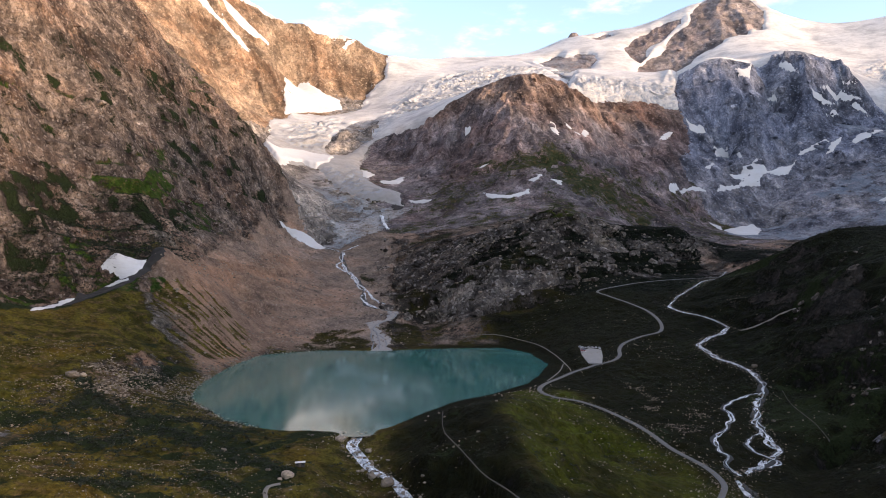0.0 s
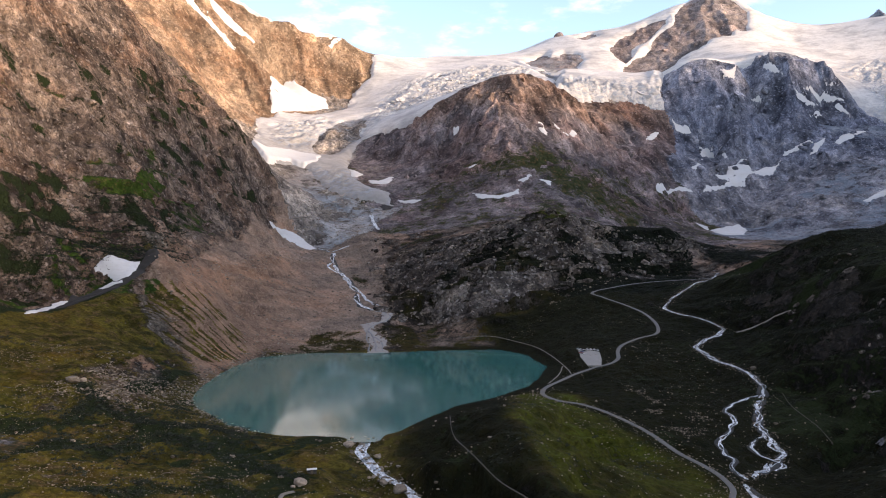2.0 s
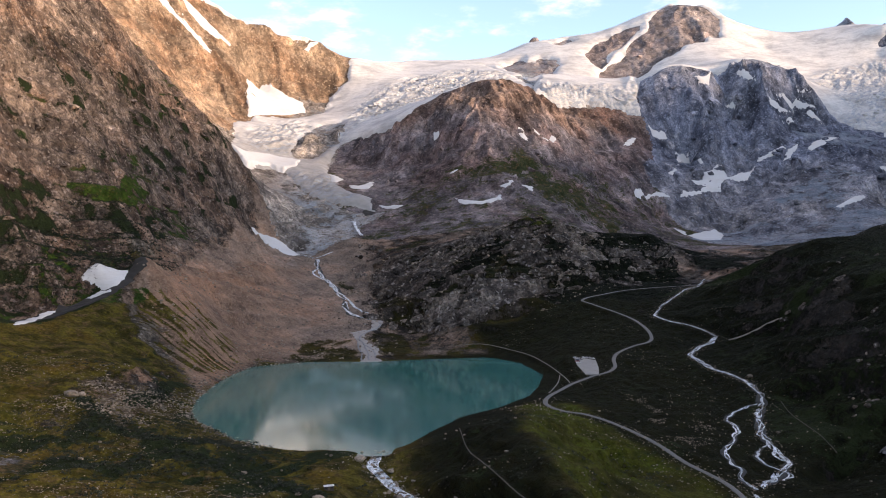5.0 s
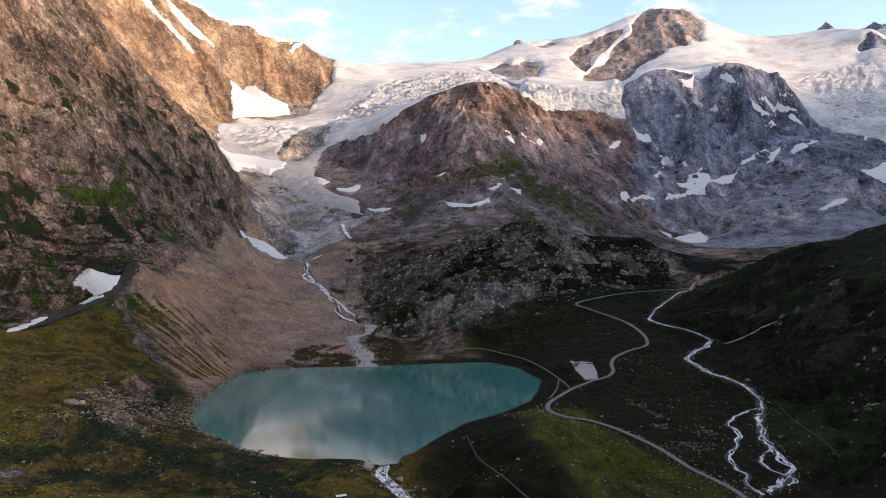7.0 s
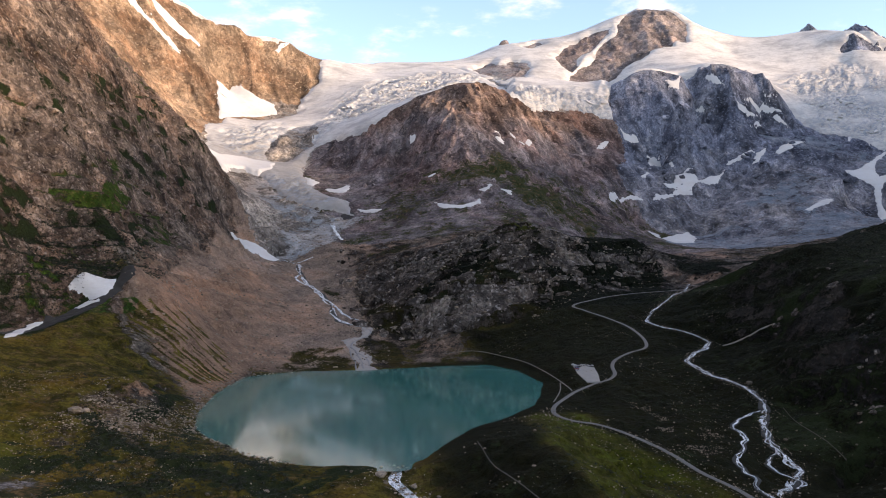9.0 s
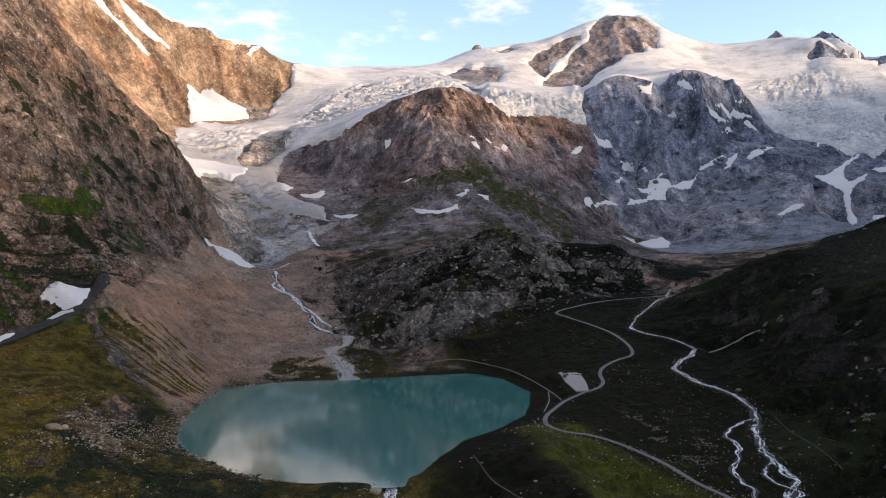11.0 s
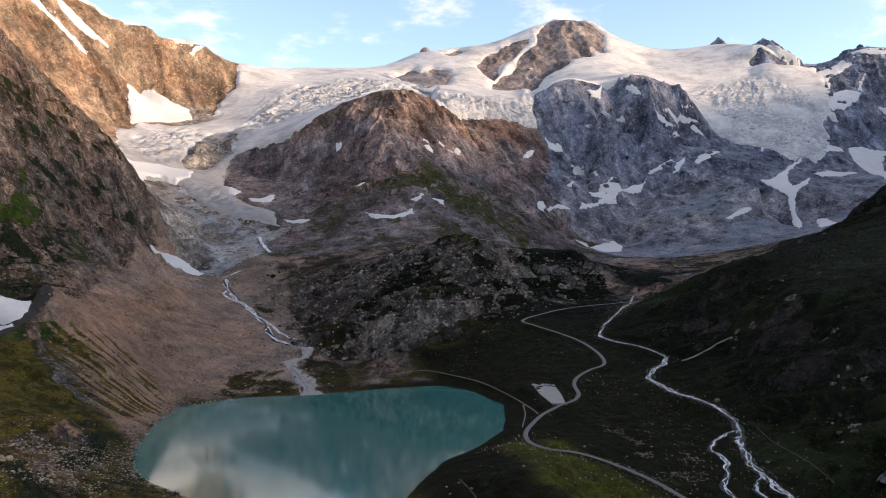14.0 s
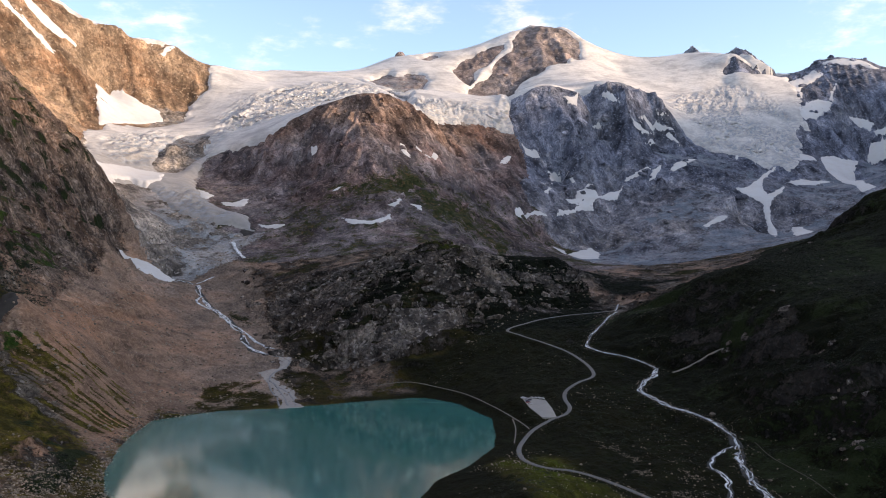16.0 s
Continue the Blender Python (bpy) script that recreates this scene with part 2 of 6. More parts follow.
def base_height(x, y):
    """Smooth height and steepness of the land at plan points."""
    x, y = np.asarray(x, np.float32).ravel(), np.asarray(y, np.float32).ravel()
    h, gx, gy = (np.empty(len(x), np.float32) for _ in range(3))
    kx, ky, w = KNOTS[:, 0].astype(np.float32), KNOTS[:, 1].astype(np.float32), LAND[:-3].astype(np.float32)
    for i in range(0, len(x), 8000):
        s = slice(i, i + 8000)
        dx, dy = x[s, None] - kx, y[s, None] - ky
        r = np.sqrt(dx * dx + dy * dy + 64)
        h[s] = r @ w
        np.divide(dx, r, out=dx), np.divide(dy, r, out=dy)
        gx[s], gy[s] = dx @ w, dy @ w
    c, ax, ay = LAND[-3:]
    gx, gy = gx + ax / 1000, gy + ay / 1000
    return h + c + ax * x / 1000 + ay * y / 1000, np.hypot(gx, gy), gx, gy


def lattice(ix, iy, seed):
    h = (ix.astype(np.int64) * 374761393 + iy.astype(np.int64) * 668265263 + seed * 1274126177) & 0xFFFFFFFF
    h = ((h ^ (h >> 13)) * 1274126177) & 0xFFFFFFFF
    return ((h ^ (h >> 16)) & 0xFFFF) / 32767.5 - 1


def vnoise(x, y, seed=0):
    """Smooth value noise, -1 to 1, of unit wavelength."""
    ix, iy = np.floor(x), np.floor(y)
    fx, fy = x - ix, y - iy
    fx, fy = fx * fx * fx * (fx * (fx * 6 - 15) + 10), fy * fy * fy * (fy * (fy * 6 - 15) + 10)
    a, b, c, d = lattice(ix, iy, seed), lattice(ix + 1, iy, seed), lattice(ix, iy + 1, seed), lattice(ix + 1, iy + 1, seed)
    return a + (b - a) * fx + (c - a) * fy + (a - b - c + d) * fx * fy


def fbm(x, y, size, octaves, seed=0, gain=0.5):
    t, amp, tot = np.zeros(len(x)), 1.0, 0.0
    for o in range(octaves):
        c, s = math.cos(o * 0.7 + 0.3), math.sin(o * 0.7 + 0.3)
        t += amp * vnoise((x * c - y * s) / size, (x * s + y * c) / size, seed + o * 17)
        tot, amp, size = tot + amp, amp * gain, size * 0.49
    return t / tot


def ridged(x, y, size, octaves, seed=0, gain=0.55):
    """Sharp-crested noise, about -1 to 1."""
    t, amp, tot = np.zeros(len(x)), 1.0, 0.0
    for o in range(octaves):
        c, s = math.cos(o * 0.9 + 0.5), math.sin(o * 0.9 + 0.5)
        t += amp * (0.75 - 2.4 * np.abs(vnoise((x * c - y * s) / size, (x * s + y * c) / size, seed + o * 23)))
        tot, amp, size = tot + amp, amp * gain, size * 0.47
    return t / tot


def gullies(x, y, gx, gy, size, seed):
    """Ribs and runnels that follow the fall of the land, -1 to 1."""
    n = np.maximum(np.hypot(gx, gy), 1e-4)
    px, py = -gy / n, gx / n
    u, v = x / size, y / size
    iu, iv = np.floor(u), np.floor(v)
    tot, wt = np.zeros(len(x)), np.full(len(x), 1e-4)
    for i in (-1, 0, 1):
        for j in (-1, 0, 1):
            cu, cv = iu + i, iv + j
            du = u - cu - 0.5 - 0.45 * lattice(cu, cv, seed)
            dv = v - cv - 0.5 - 0.45 * lattice(cu, cv, seed + 7)
            w = np.exp(-2.2 * (du * du + dv * dv))
            tot += w * np.cos(6.2832 * (du * px + dv * py) + 3 * lattice(cu, cv, seed + 13))
            wt += w
    return tot / wt


def smooth(v, a, b):
    v = np.clip((v - a) / (b - a), 0, 1)
    return v * v * (3 - 2 * v)


def line_distance(x, y, line):
    """Distance to a broken line in plan, and the line's own height at the nearest point."""
    line = np.asarray(line, float)
    best, hh = np.full(len(x), 1e9), np.zeros(len(x))
    for a, b in zip(line[:-1], line[1:]):
        d = b[:2] - a[:2]
        u = np.clip(((x - a[0]) * d[0] + (y - a[1]) * d[1]) / max(d @ d, 1e-9), 0, 1)
        q = np.hypot(x - a[0] - u * d[0], y - a[1] - u * d[1])
        m = q < best
        best[m] = q[m]
        if len(a) > 2:
            hh[m] = (a[2] + (b[2] - a[2]) * u)[m]
    return best, hh


def inside(x, y, poly):
    """Which plan points lie within a closed outline."""
    c = np.zeros(len(x), bool)
    for a, b in zip(poly, poly[1:] + poly[:1]):
        if a[1] != b[1]:
            c ^= ((a[1] > y) != (b[1] > y)) & (x < (b[0] - a[0]) * (y - a[1]) / (b[1] - a[1]) + a[0])
    return c


CRAG_ZONE = [(-80, 1000), (60, 965), (150, 985), (250, 1060), (340, 1085), (440, 1240), (190, 1255), (-60, 1330), (-110, 1480), (-110, 1250)]
ICE_BEDS = []        # outlines of the glaciers with the rock that stands out of them
SNOW_BEDS = []       # plan outlines of the old snow, which fills the hollows
EVEN_SLOPE = [(-318, 890), (-300, 855), (-262, 775), (-228, 730), (-205, 745), (-198, 850), (-205, 940), (-285, 985), (-305, 930)]     # smooth moraine side
HORNS = [(1805, 3245, 1024, 1.5), (1838, 3235, 980, 1.2), (1861, 3000, 957, 1.15), (1890, 2985, 938, 1.1), (1826, 3010, 932, 1.3)]      # rock pyramids: top and fall
CARVED = []          # broken lines with a level of their own: (line, half width, soft edge)


def height(x, y):
    """Final height of the ground, with its relief, and its steepness."""
    x, y = np.asarray(x, float).ravel(), np.asarray(y, float).ravel()
    h, slope, gx, gy = base_height(x, y)
    h = h.astype(float)
    rough = smooth(slope, 0.22, 0.75)
    m = (x > -250) & (x < 560) & (y > 850) & (y < 1600)
    if m.any():
        d = line_distance(x[m], y[m], CRAG_ZONE + CRAG_ZONE[:1])[0]
        rough[m] = np.maximum(rough[m], 0.85 * smooth(np.where(inside(x[m], y[m], CRAG_ZONE), d, -d), -25, 25))
    m = (x > 250) & (y < 1150)
    rough[m] = np.maximum(rough[m], 0.45 * smooth(fbm(x[m], y[m], 90, 3, 221), -0.1, 0.4))
    far = smooth(y, 1300, 2400)
    wx, wy = x + 18 * fbm(x, y, 90, 2, 5), y + 18 * fbm(x, y, 90, 2, 9)
    relief = (6 + 9 * far) * ridged(wx, wy, 120, 2, 1) + 20 * far * ridged(wx, wy, 260, 2, 21) + (5.5 + 2 * far) * ridged(wx, wy, 44, 3, 2) + 2.6 * ridged(wx, wy, 15, 3, 3) + 0.9 * ridged(x, y, 5, 2, 4)
    steep = np.clip(slope, 0, 1.1)
    gw, gv = x + 0.4 * (wx - x), y + 0.4 * (wy - y)
    vary = 0.35 + 0.9 * smooth(fbm(x, y, 170, 3, 211), -0.3, 0.4)
    relief += steep * vary * ((7 + 3 * far) * gullies(gw, gv, gx, gy, 130, 201) + (4.5 - 2 * far) * gullies(gw, gv, gx, gy, 56, 203) + 2.6 * gullies(gw, gv, gx, gy, 25, 205) + 1.3 * gullies(gw, gv, gx, gy, 11, 207))
    relief *= 1 - 0.52 * smooth(y, 1500, 1750)
    m = far > 0.02
    if m.any():       # sharp ribs and clefts down the far faces
        rib = (23 * (0.55 - 1.5 * np.abs(gullies(gw[m], gv[m], gx[m], gy[m], 150, 231))) + 11 * (0.55 - 1.5 * np.abs(gullies(gw[m], gv[m], gx[m], gy[m], 62, 233)))
               + 5 * (0.55 - 1.5 * np.abs(gullies(gw[m], gv[m], gx[m], gy[m], 28, 235))))
        relief[m] += far[m] * (1 - 0.6 * smooth(y[m], 2700, 2950)) * np.clip(slope[m], 0.25, 1.1) * vary[m] * rib
    wall = smooth(-x, 270, 330) * (1 - smooth(y, 1500, 1650))
    relief *= 1 - 0.42 * wall
    # tilted ledges
    for size, keep_z, seed in ((26 + 14 * far, 0.62, 11), (9 + 6 * far, 0.55, 13)):
        lay = (h + relief + 0.22 * y - 0.12 * x + 9 * fbm(x, y, 70, 3, seed)) / size
        lay -= np.floor(lay)
        relief += (1 - 0.35 * far) * keep_z * size * (smooth(lay, 0.30, 0.85) - lay) * (0.35 + 0.65 * smooth(fbm(x, y, 55, 3, seed + 5), -0.35, 0.25))
    gentle = 2.2 * fbm(x, y, 60, 3, 6) + 1.3 * ridged(x, y, 22, 3, 7) + 0.45 * ridged(x, y, 6, 2, 8)
    m = (x < -20) & (x > -420) & (y < 640)
    gentle[m] += 1.9 * ridged(x[m] * 0.8 + y[m] * 0.6, (y[m] * 0.8 - x[m] * 0.6) * 2.1, 46, 3, 241) + 0.7 * ridged(x[m], y[m], 9, 2, 243)
    m = (x > -10) & (x < 330) & (y < 1000)
    gentle[m] += 1.6 * ridged(x[m] * 0.7 + y[m] * 0.7, (y[m] - x[m]) * 1.2, 52, 3, 245) + 0.5 * ridged(x[m], y[m], 8, 2, 247)
    near_lake = np.ones(len(x))
    m = (x > -320) & (x < 230) & (y > 380) & (y < 1000)
    if m.any():
        near_lake[m] = np.clip(line_distance(x[m], y[m], LAKE_SHORE + LAKE_SHORE[:1])[0] / 45, 0.06, 1)
    full = np.ones(len(x))
    for poly in SNOW_BEDS:
        lo, hi = np.min(poly, 0) - 18, np.max(poly, 0) + 18
        m = (x > lo[0]) & (x < hi[0]) & (y > lo[1]) & (y < hi[1])
        if m.any():
            d = line_distance(x[m], y[m], poly + poly[:1])[0]
            full[m] = np.minimum(full[m], 1 - 0.88 * smooth(np.where(inside(x[m], y[m], poly), d, -d), -16, 3))
    for poly, rocks in ICE_BEDS:
        lo, hi = np.min(poly, 0) - 30, np.max(poly, 0) + 30
        m = (x > lo[0]) & (x < hi[0]) & (y > lo[1]) & (y < hi[1])
        if m.any():
            d = line_distance(x[m], y[m], poly + poly[:1])[0]
            d = np.where(inside(x[m], y[m], poly), d, -d)
            for rock in rocks:
                q = line_distance(x[m], y[m], rock + rock[:1])[0]
                d = np.minimum(d, np.where(inside(x[m], y[m], rock), -q, q))
            full[m] = np.minimum(full[m], 1 - 0.92 * smooth(d, -12, 14))
    m = (x > -340) & (x < -180) & (y > 700) & (y < 1010)
    if m.any():
        d = line_distance(x[m], y[m], EVEN_SLOPE + EVEN_SLOPE[:1])[0]
        full[m] = np.minimum(full[m], 1 - 0.82 * smooth(np.where(inside(x[m], y[m], EVEN_SLOPE), d, -d), -14, 12))
    for cx, cy, top, fall in HORNS:
        m = np.hypot(x - cx, y - cy) < 120
        if m.any():
            d = np.hypot(x[m] - cx, y[m] - cy)
            turn = np.arctan2(y[m] - cy, x[m] - cx)
            h[m] = np.maximum(h[m], top - d * fall * (1 + 0.28 * np.cos(3 * turn + 0.6)))
    h += full * near_lake * (rough * relief + (1 - rough) * gentle)
    for line, half, soft in CARVED:
        line = np.asarray(line, float)
        lo, hi = line.min(0) - half - soft, line.max(0) + half + soft
        m = (x > lo[0]) & (x < hi[0]) & (y > lo[1]) & (y < hi[1])
        if m.any():
            d, lz = line_distance(x[m], y[m], line)
            k = 1 - smooth(d, half, half + soft)
            h[m] += (lz - h[m]) * k
    return h, slope


# ---- end of land ----
# ---- materials ----
def node_material(name):
    m = bpy.data.materials.new(name)
    m.use_nodes = True
    m.node_tree.nodes.clear()
    return m, m.node_tree.nodes, m.node_tree.links


class Tree:
    """Short hand for building a node tree."""

    def __init__(self, name):
        self.mat, self.n, self.l = node_material(name)
        self.pos = self.n.new("ShaderNodeNewGeometry").outputs["Position"]

    def put(self, kind, ins=None, **props):
        node = self.n.new("ShaderNode" + kind)
        for k, v in props.items():
            setattr(node, k, v)
        for k, v in (ins or {}).items():
            if isinstance(v, bpy.types.NodeSocket):
                self.l.new(v, node.inputs[k])
            else:
                node.inputs[k].default_value = v
        return node

    def scaled(self, sx, sy, sz, src=None):
        return self.put("Mapping", {"Vector": src or self.pos, "Scale": (sx, sy, sz)}).outputs["Vector"]

    def noise(self, size, detail=6.0, rough=0.6, vec=None, distort=0.0):
        return self.put("TexNoise", {"Vector": vec or self.pos, "Scale": 1 / size, "Detail": detail, "Roughness": rough, "Distortion": distort}).outputs["Fac"]

    def cells(self, size, feature="F1", out="Distance", vec=None, rand=1.0):
        return self.put("TexVoronoi", {"Vector": vec or self.pos, "Scale": 1 / size, "Randomness": rand}, feature=feature).outputs[out]

    def band(self, v, a, b, lo=0.0, hi=1.0):
        return self.put("MapRange", {"Value": v, "From Min": a, "From Max": b, "To Min": lo, "To Max": hi}, interpolation_type="SMOOTHSTEP").outputs["Result"]

    def math(self, op, a, b=0.5, clamp=False):
        return self.put("Math", {0: a, 1: b}, operation=op, use_clamp=clamp).outputs[0]

    def ramp(self, v, *stops):
        node = self.put("ValToRGB", {"Fac": v})
        e = node.color_ramp.elements
        while len(e) < len(stops):
            e.new(0.5)
        for el, (p, c) in zip(e, stops):
            el.position, el.color = p, (*c, 1)
        return node.outputs["Color"]

    def mix(self, f, a, b, blend="MIX"):
        node = self.put("Mix", data_type="RGBA", blend_type=blend)
        for k, v in (("Factor", f), ("A", a), ("B", b)):
            sock = [i for i in node.inputs if i.name == k and i.type == ("VALUE" if k == "Factor" else "RGBA")][0]
            if isinstance(v, bpy.types.NodeSocket):
                self.l.new(v, sock)
            else:
                sock.default_value = v if k == "Factor" else (*v, 1)
        return [o for o in node.outputs if o.type == "RGBA"][0]

    def attr(self, name):
        return self.put("Attribute", attribute_name=name).outputs["Fac"]

    def bump(self, v, dist, strength=1.0, normal=None):
        ins = {"Height": v, "Distance": dist, "Strength": strength}
        if normal:
            ins["Normal"] = normal
        return self.put("Bump", ins).outputs["Normal"]

    def close(self, color, rough=0.9, normal=None, **more):
        ins = {"Base Color": color if isinstance(color, bpy.types.NodeSocket) else (*color, 1), "Roughness": rough, **more}
        if normal:
            ins["Normal"] = normal
        b = self.put("BsdfPrincipled", ins)
        self.l.new(b.outputs["BSDF"], self.put("OutputMaterial").inputs["Surface"])
        return self.mat


def land_material(name, dark, mid, light, tint, grass_dark, grass_light, scree_a, scree_b, k=1.0, calm=0.0, chunk=1.0, foot=None, ribs=0.0, gloom=0.82):
    """Rock, scree and alpine turf, shared out by the ground's own masks. k: the grain's size."""
    t = Tree(name)
    warp = t.put("VectorMath", {0: t.pos, 1: t.put("VectorMath", {0: t.put("TexNoise", {"Vector": t.pos, "Scale": 1 / (40 * k), "Detail": 3.0}).outputs["Color"], 1: (14 * k,) * 3}, operation="MULTIPLY").outputs[0]}, operation="ADD").outputs[0]
    big = t.noise(95 * k, 5, 0.6, warp)
    mid_n = t.noise(15 * k, 9, 0.68, warp)
    fine = t.noise(2.6 * k, 5, 0.7)
    rock = t.ramp(mid_n, (0.30, dark), (0.47, mid), (0.56, mid), (0.70, light))
    rock = t.mix(t.band(big, 0.42, 0.66), rock, tint, "MULTIPLY")
    streak = t.noise(26 * k, 7, 0.66, t.scaled(1, 1, 0.3, warp))
    rock = t.mix(1.0, rock, t.ramp(streak, (0.33, (0.24 + 0.3 * calm,) * 3), (0.47, (0.85, 0.85, 0.85)), (0.66, (1.6 - 0.3 * calm, 1.56 - 0.28 * calm, 1.5 - 0.25 * calm))), "MULTIPLY")
    patch = t.noise(70 * k, 5, 0.6)
    rock = t.mix(1.0, rock, t.ramp(patch, (0.36, (0.62, 0.62, 0.64)), (0.60, (1.22, 1.19, 1.16))), "MULTIPLY")
    if foot:        # tint of the rock below the upper band: from, to, tint
        level = t.math("ADD", t.put("SeparateXYZ", {"Vector": t.pos}).outputs[2], t.math("MULTIPLY", t.math("SUBTRACT", t.noise(120, 5, 0.65), 0.5), 170))
        rock = t.mix(t.band(level, foot[0], foot[1], 1.0, 0.0), rock, t.mix(1.0, rock, foot[2], "MULTIPLY"))
    if ribs:        # steep dark clefts and paler ribs
        cleft = t.noise(34 * k, 8, 0.68, t.scaled(1.0, 0.6, 0.22, warp))
        rock = t.mix(1.0, rock, t.ramp(cleft, (0.36, (1 - 0.65 * ribs,) * 3), (0.5, (1.0, 1.0, 1.0)), (0.66, (1 + 0.45 * ribs, 1 + 0.42 * ribs, 1 + 0.38 * ribs))), "MULTIPLY")
    # angular plates, each with its own tone
    for size, low, up in ((48 * k, 0.74, 1.24), (15 * k, 0.76, 1.24), (5.5 * k, 0.90 - 0.18 * min(chunk, 1), 1.10 + 0.2 * min(chunk, 1))):
        tone = t.put("SeparateColor", {"Color": t.cells(size, out="Color", vec=t.scaled(1, 0.8, 0.55, warp))}).outputs[1]
        rock = t.mix(1.0, rock, t.ramp(tone, (0.0, (low,) * 3), (1.0, (up, up * 0.99, up * 0.97))), "MULTIPLY")
    # cracks, and single pale or dark blocks
    split = t.math("ABSOLUTE", t.math("SUBTRACT", t.noise(11 * k, 6, 0.62, t.scaled(1, 0.7, 0.6, warp)), 0.5))
    rock = t.mix(t.band(split, 0.0, 0.022, 0.6, 0.0), rock, tuple(c * 0.30 for c in dark))
    split2 = t.math("ABSOLUTE", t.math("SUBTRACT", t.noise(4.2 * k, 5, 0.6, warp), 0.5))
    rock = t.mix(t.band(split2, 0.0, 0.036, 0.6, 0.0), rock, tuple(c * 0.35 for c in dark))
    block = t.put("SeparateColor", {"Color": t.cells(2.6 * k, out="Color", vec=warp)}).outputs[0]
    rock = t.mix(t.band(block, 0.84, 1.0, 0.0, 0.36), rock, tuple(min(1, c * 1.25) for c in light))
    rock = t.mix(t.band(block, 0.0, 0.16, 0.4, 0.0), rock, tuple(c * 0.55 for c in dark))
    # scree
    grit = t.put("SeparateColor", {"Color": t.cells(1.7 * k, out="Color")}).outputs[0]
    scree = t.mix(t.band(t.noise(22 * k, 7, 0.68), 0.35, 0.65), scree_a, scree_b)
    scree = t.mix(1.0, scree, t.ramp(t.noise(60 * k, 6, 0.62), (0.36, (0.66, 0.66, 0.68)), (0.5, (0.95, 0.93, 0.92)), (0.64, (1.25, 1.08, 0.98))), "MULTIPLY")
    lay = t.put("Mapping", {"Vector": t.pos, "Rotation": (0, 0, radians(-44)), "Scale": (7.0, 1.0, 4.0)}, vector_type="TEXTURE").outputs["Vector"]
    scree = t.mix(1.0, scree, t.ramp(t.noise(7 * k, 6, 0.62, lay), (0.34, (0.80, 0.80, 0.81)), (0.5, (0.98, 0.97, 0.96)), (0.66, (1.12, 1.09, 1.06))), "MULTIPLY")
    scree = t.mix(t.band(grit, 0.6, 1.0, 0.0, 0.28), scree, tuple(min(1, c * 1.5) for c in scree_b))
    scree = t.mix(t.band(grit, 0.0, 0.3, 0.28, 0.0), scree, tuple(c * 0.5 for c in scree_a))
    scree = t.mix(t.attr("ash"), scree, t.mix(1.0, scree, (0.95, 1.12, 1.28), "MULTIPLY"))
    # turf
    turf = t.mix(t.band(t.noise(16, 7, 0.66), 0.40, 0.62), grass_dark, grass_light)
    turf = t.mix(t.band(t.noise(55, 4, 0.6), 0.5, 0.70, 0.0, 0.6), turf, (grass_light[0] * 1.25, grass_light[1] * 0.92, grass_light[2] * 0.9))
    turf = t.mix(t.band(t.noise(9, 7, 0.7), 0.50, 0.64, 0.0, 0.75), turf, t.mix(fine, (0.10, 0.062, 0.028), (0.19, 0.125, 0.065)))
    turf = t.mix(t.attr("lush"), turf, t.mix(t.noise(9, 6, 0.6), (0.048, 0.066, 0.007), (0.098, 0.114, 0.012)))
    # near-black mix: dark heath, plus shade painted into turf and rock
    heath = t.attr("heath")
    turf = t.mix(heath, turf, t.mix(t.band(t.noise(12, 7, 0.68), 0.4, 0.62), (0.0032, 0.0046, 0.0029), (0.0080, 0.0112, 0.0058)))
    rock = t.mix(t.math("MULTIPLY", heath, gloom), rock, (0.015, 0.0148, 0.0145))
    turf = t.mix(t.band(fine, 0.35, 0.62, 0.55, 0.0), turf, tuple(c * 0.35 for c in grass_dark))
    shrub = t.mix(fine, (0.010, 0.016, 0.007), (0.026, 0.034, 0.013))
    edge = t.math("MULTIPLY", t.math("SUBTRACT", t.math("ADD", t.math("MULTIPLY", mid_n, 0.65), t.math("MULTIPLY", fine, 0.35)), 0.5), 2.6)
    share = lambda a: t.band(t.math("ADD", t.attr(a), edge), 0.36, 0.64)
    col = t.mix(share("scree"), rock, scree)
    col = t.mix(share("grass"), col, turf)
    col = t.mix(share("shrub"), col, shrub)
    high = t.math("ADD", t.math("MULTIPLY", mid_n, 5 * k), t.math("ADD", t.math("MULTIPLY", fine, 1.0 * k), t.math("MULTIPLY", t.band(split, 0.0, 0.08), 1.2 * k)))
    # angular blocks and ledges
    blocks = t.math("ADD", t.math("MULTIPLY", t.cells(17 * k, vec=t.scaled(1, 1, 1.5, warp)), 7 * k), t.math("MULTIPLY", t.cells(5.5 * k, vec=t.scaled(1, 1, 1.4, warp)), 2.6 * k))
    rocky = t.math("SUBTRACT", 1.0, t.math("MAXIMUM", t.math("MAXIMUM", share("scree"), share("grass")), share("shrub")))
    high = t.math("ADD", high, t.math("MULTIPLY", t.math("MULTIPLY", blocks, chunk), rocky))
    return t.close(col, 0.93, t.bump(high, 1.0, 0.55 + 0.35 * chunk), **{"Specular IOR Level": 0.06})


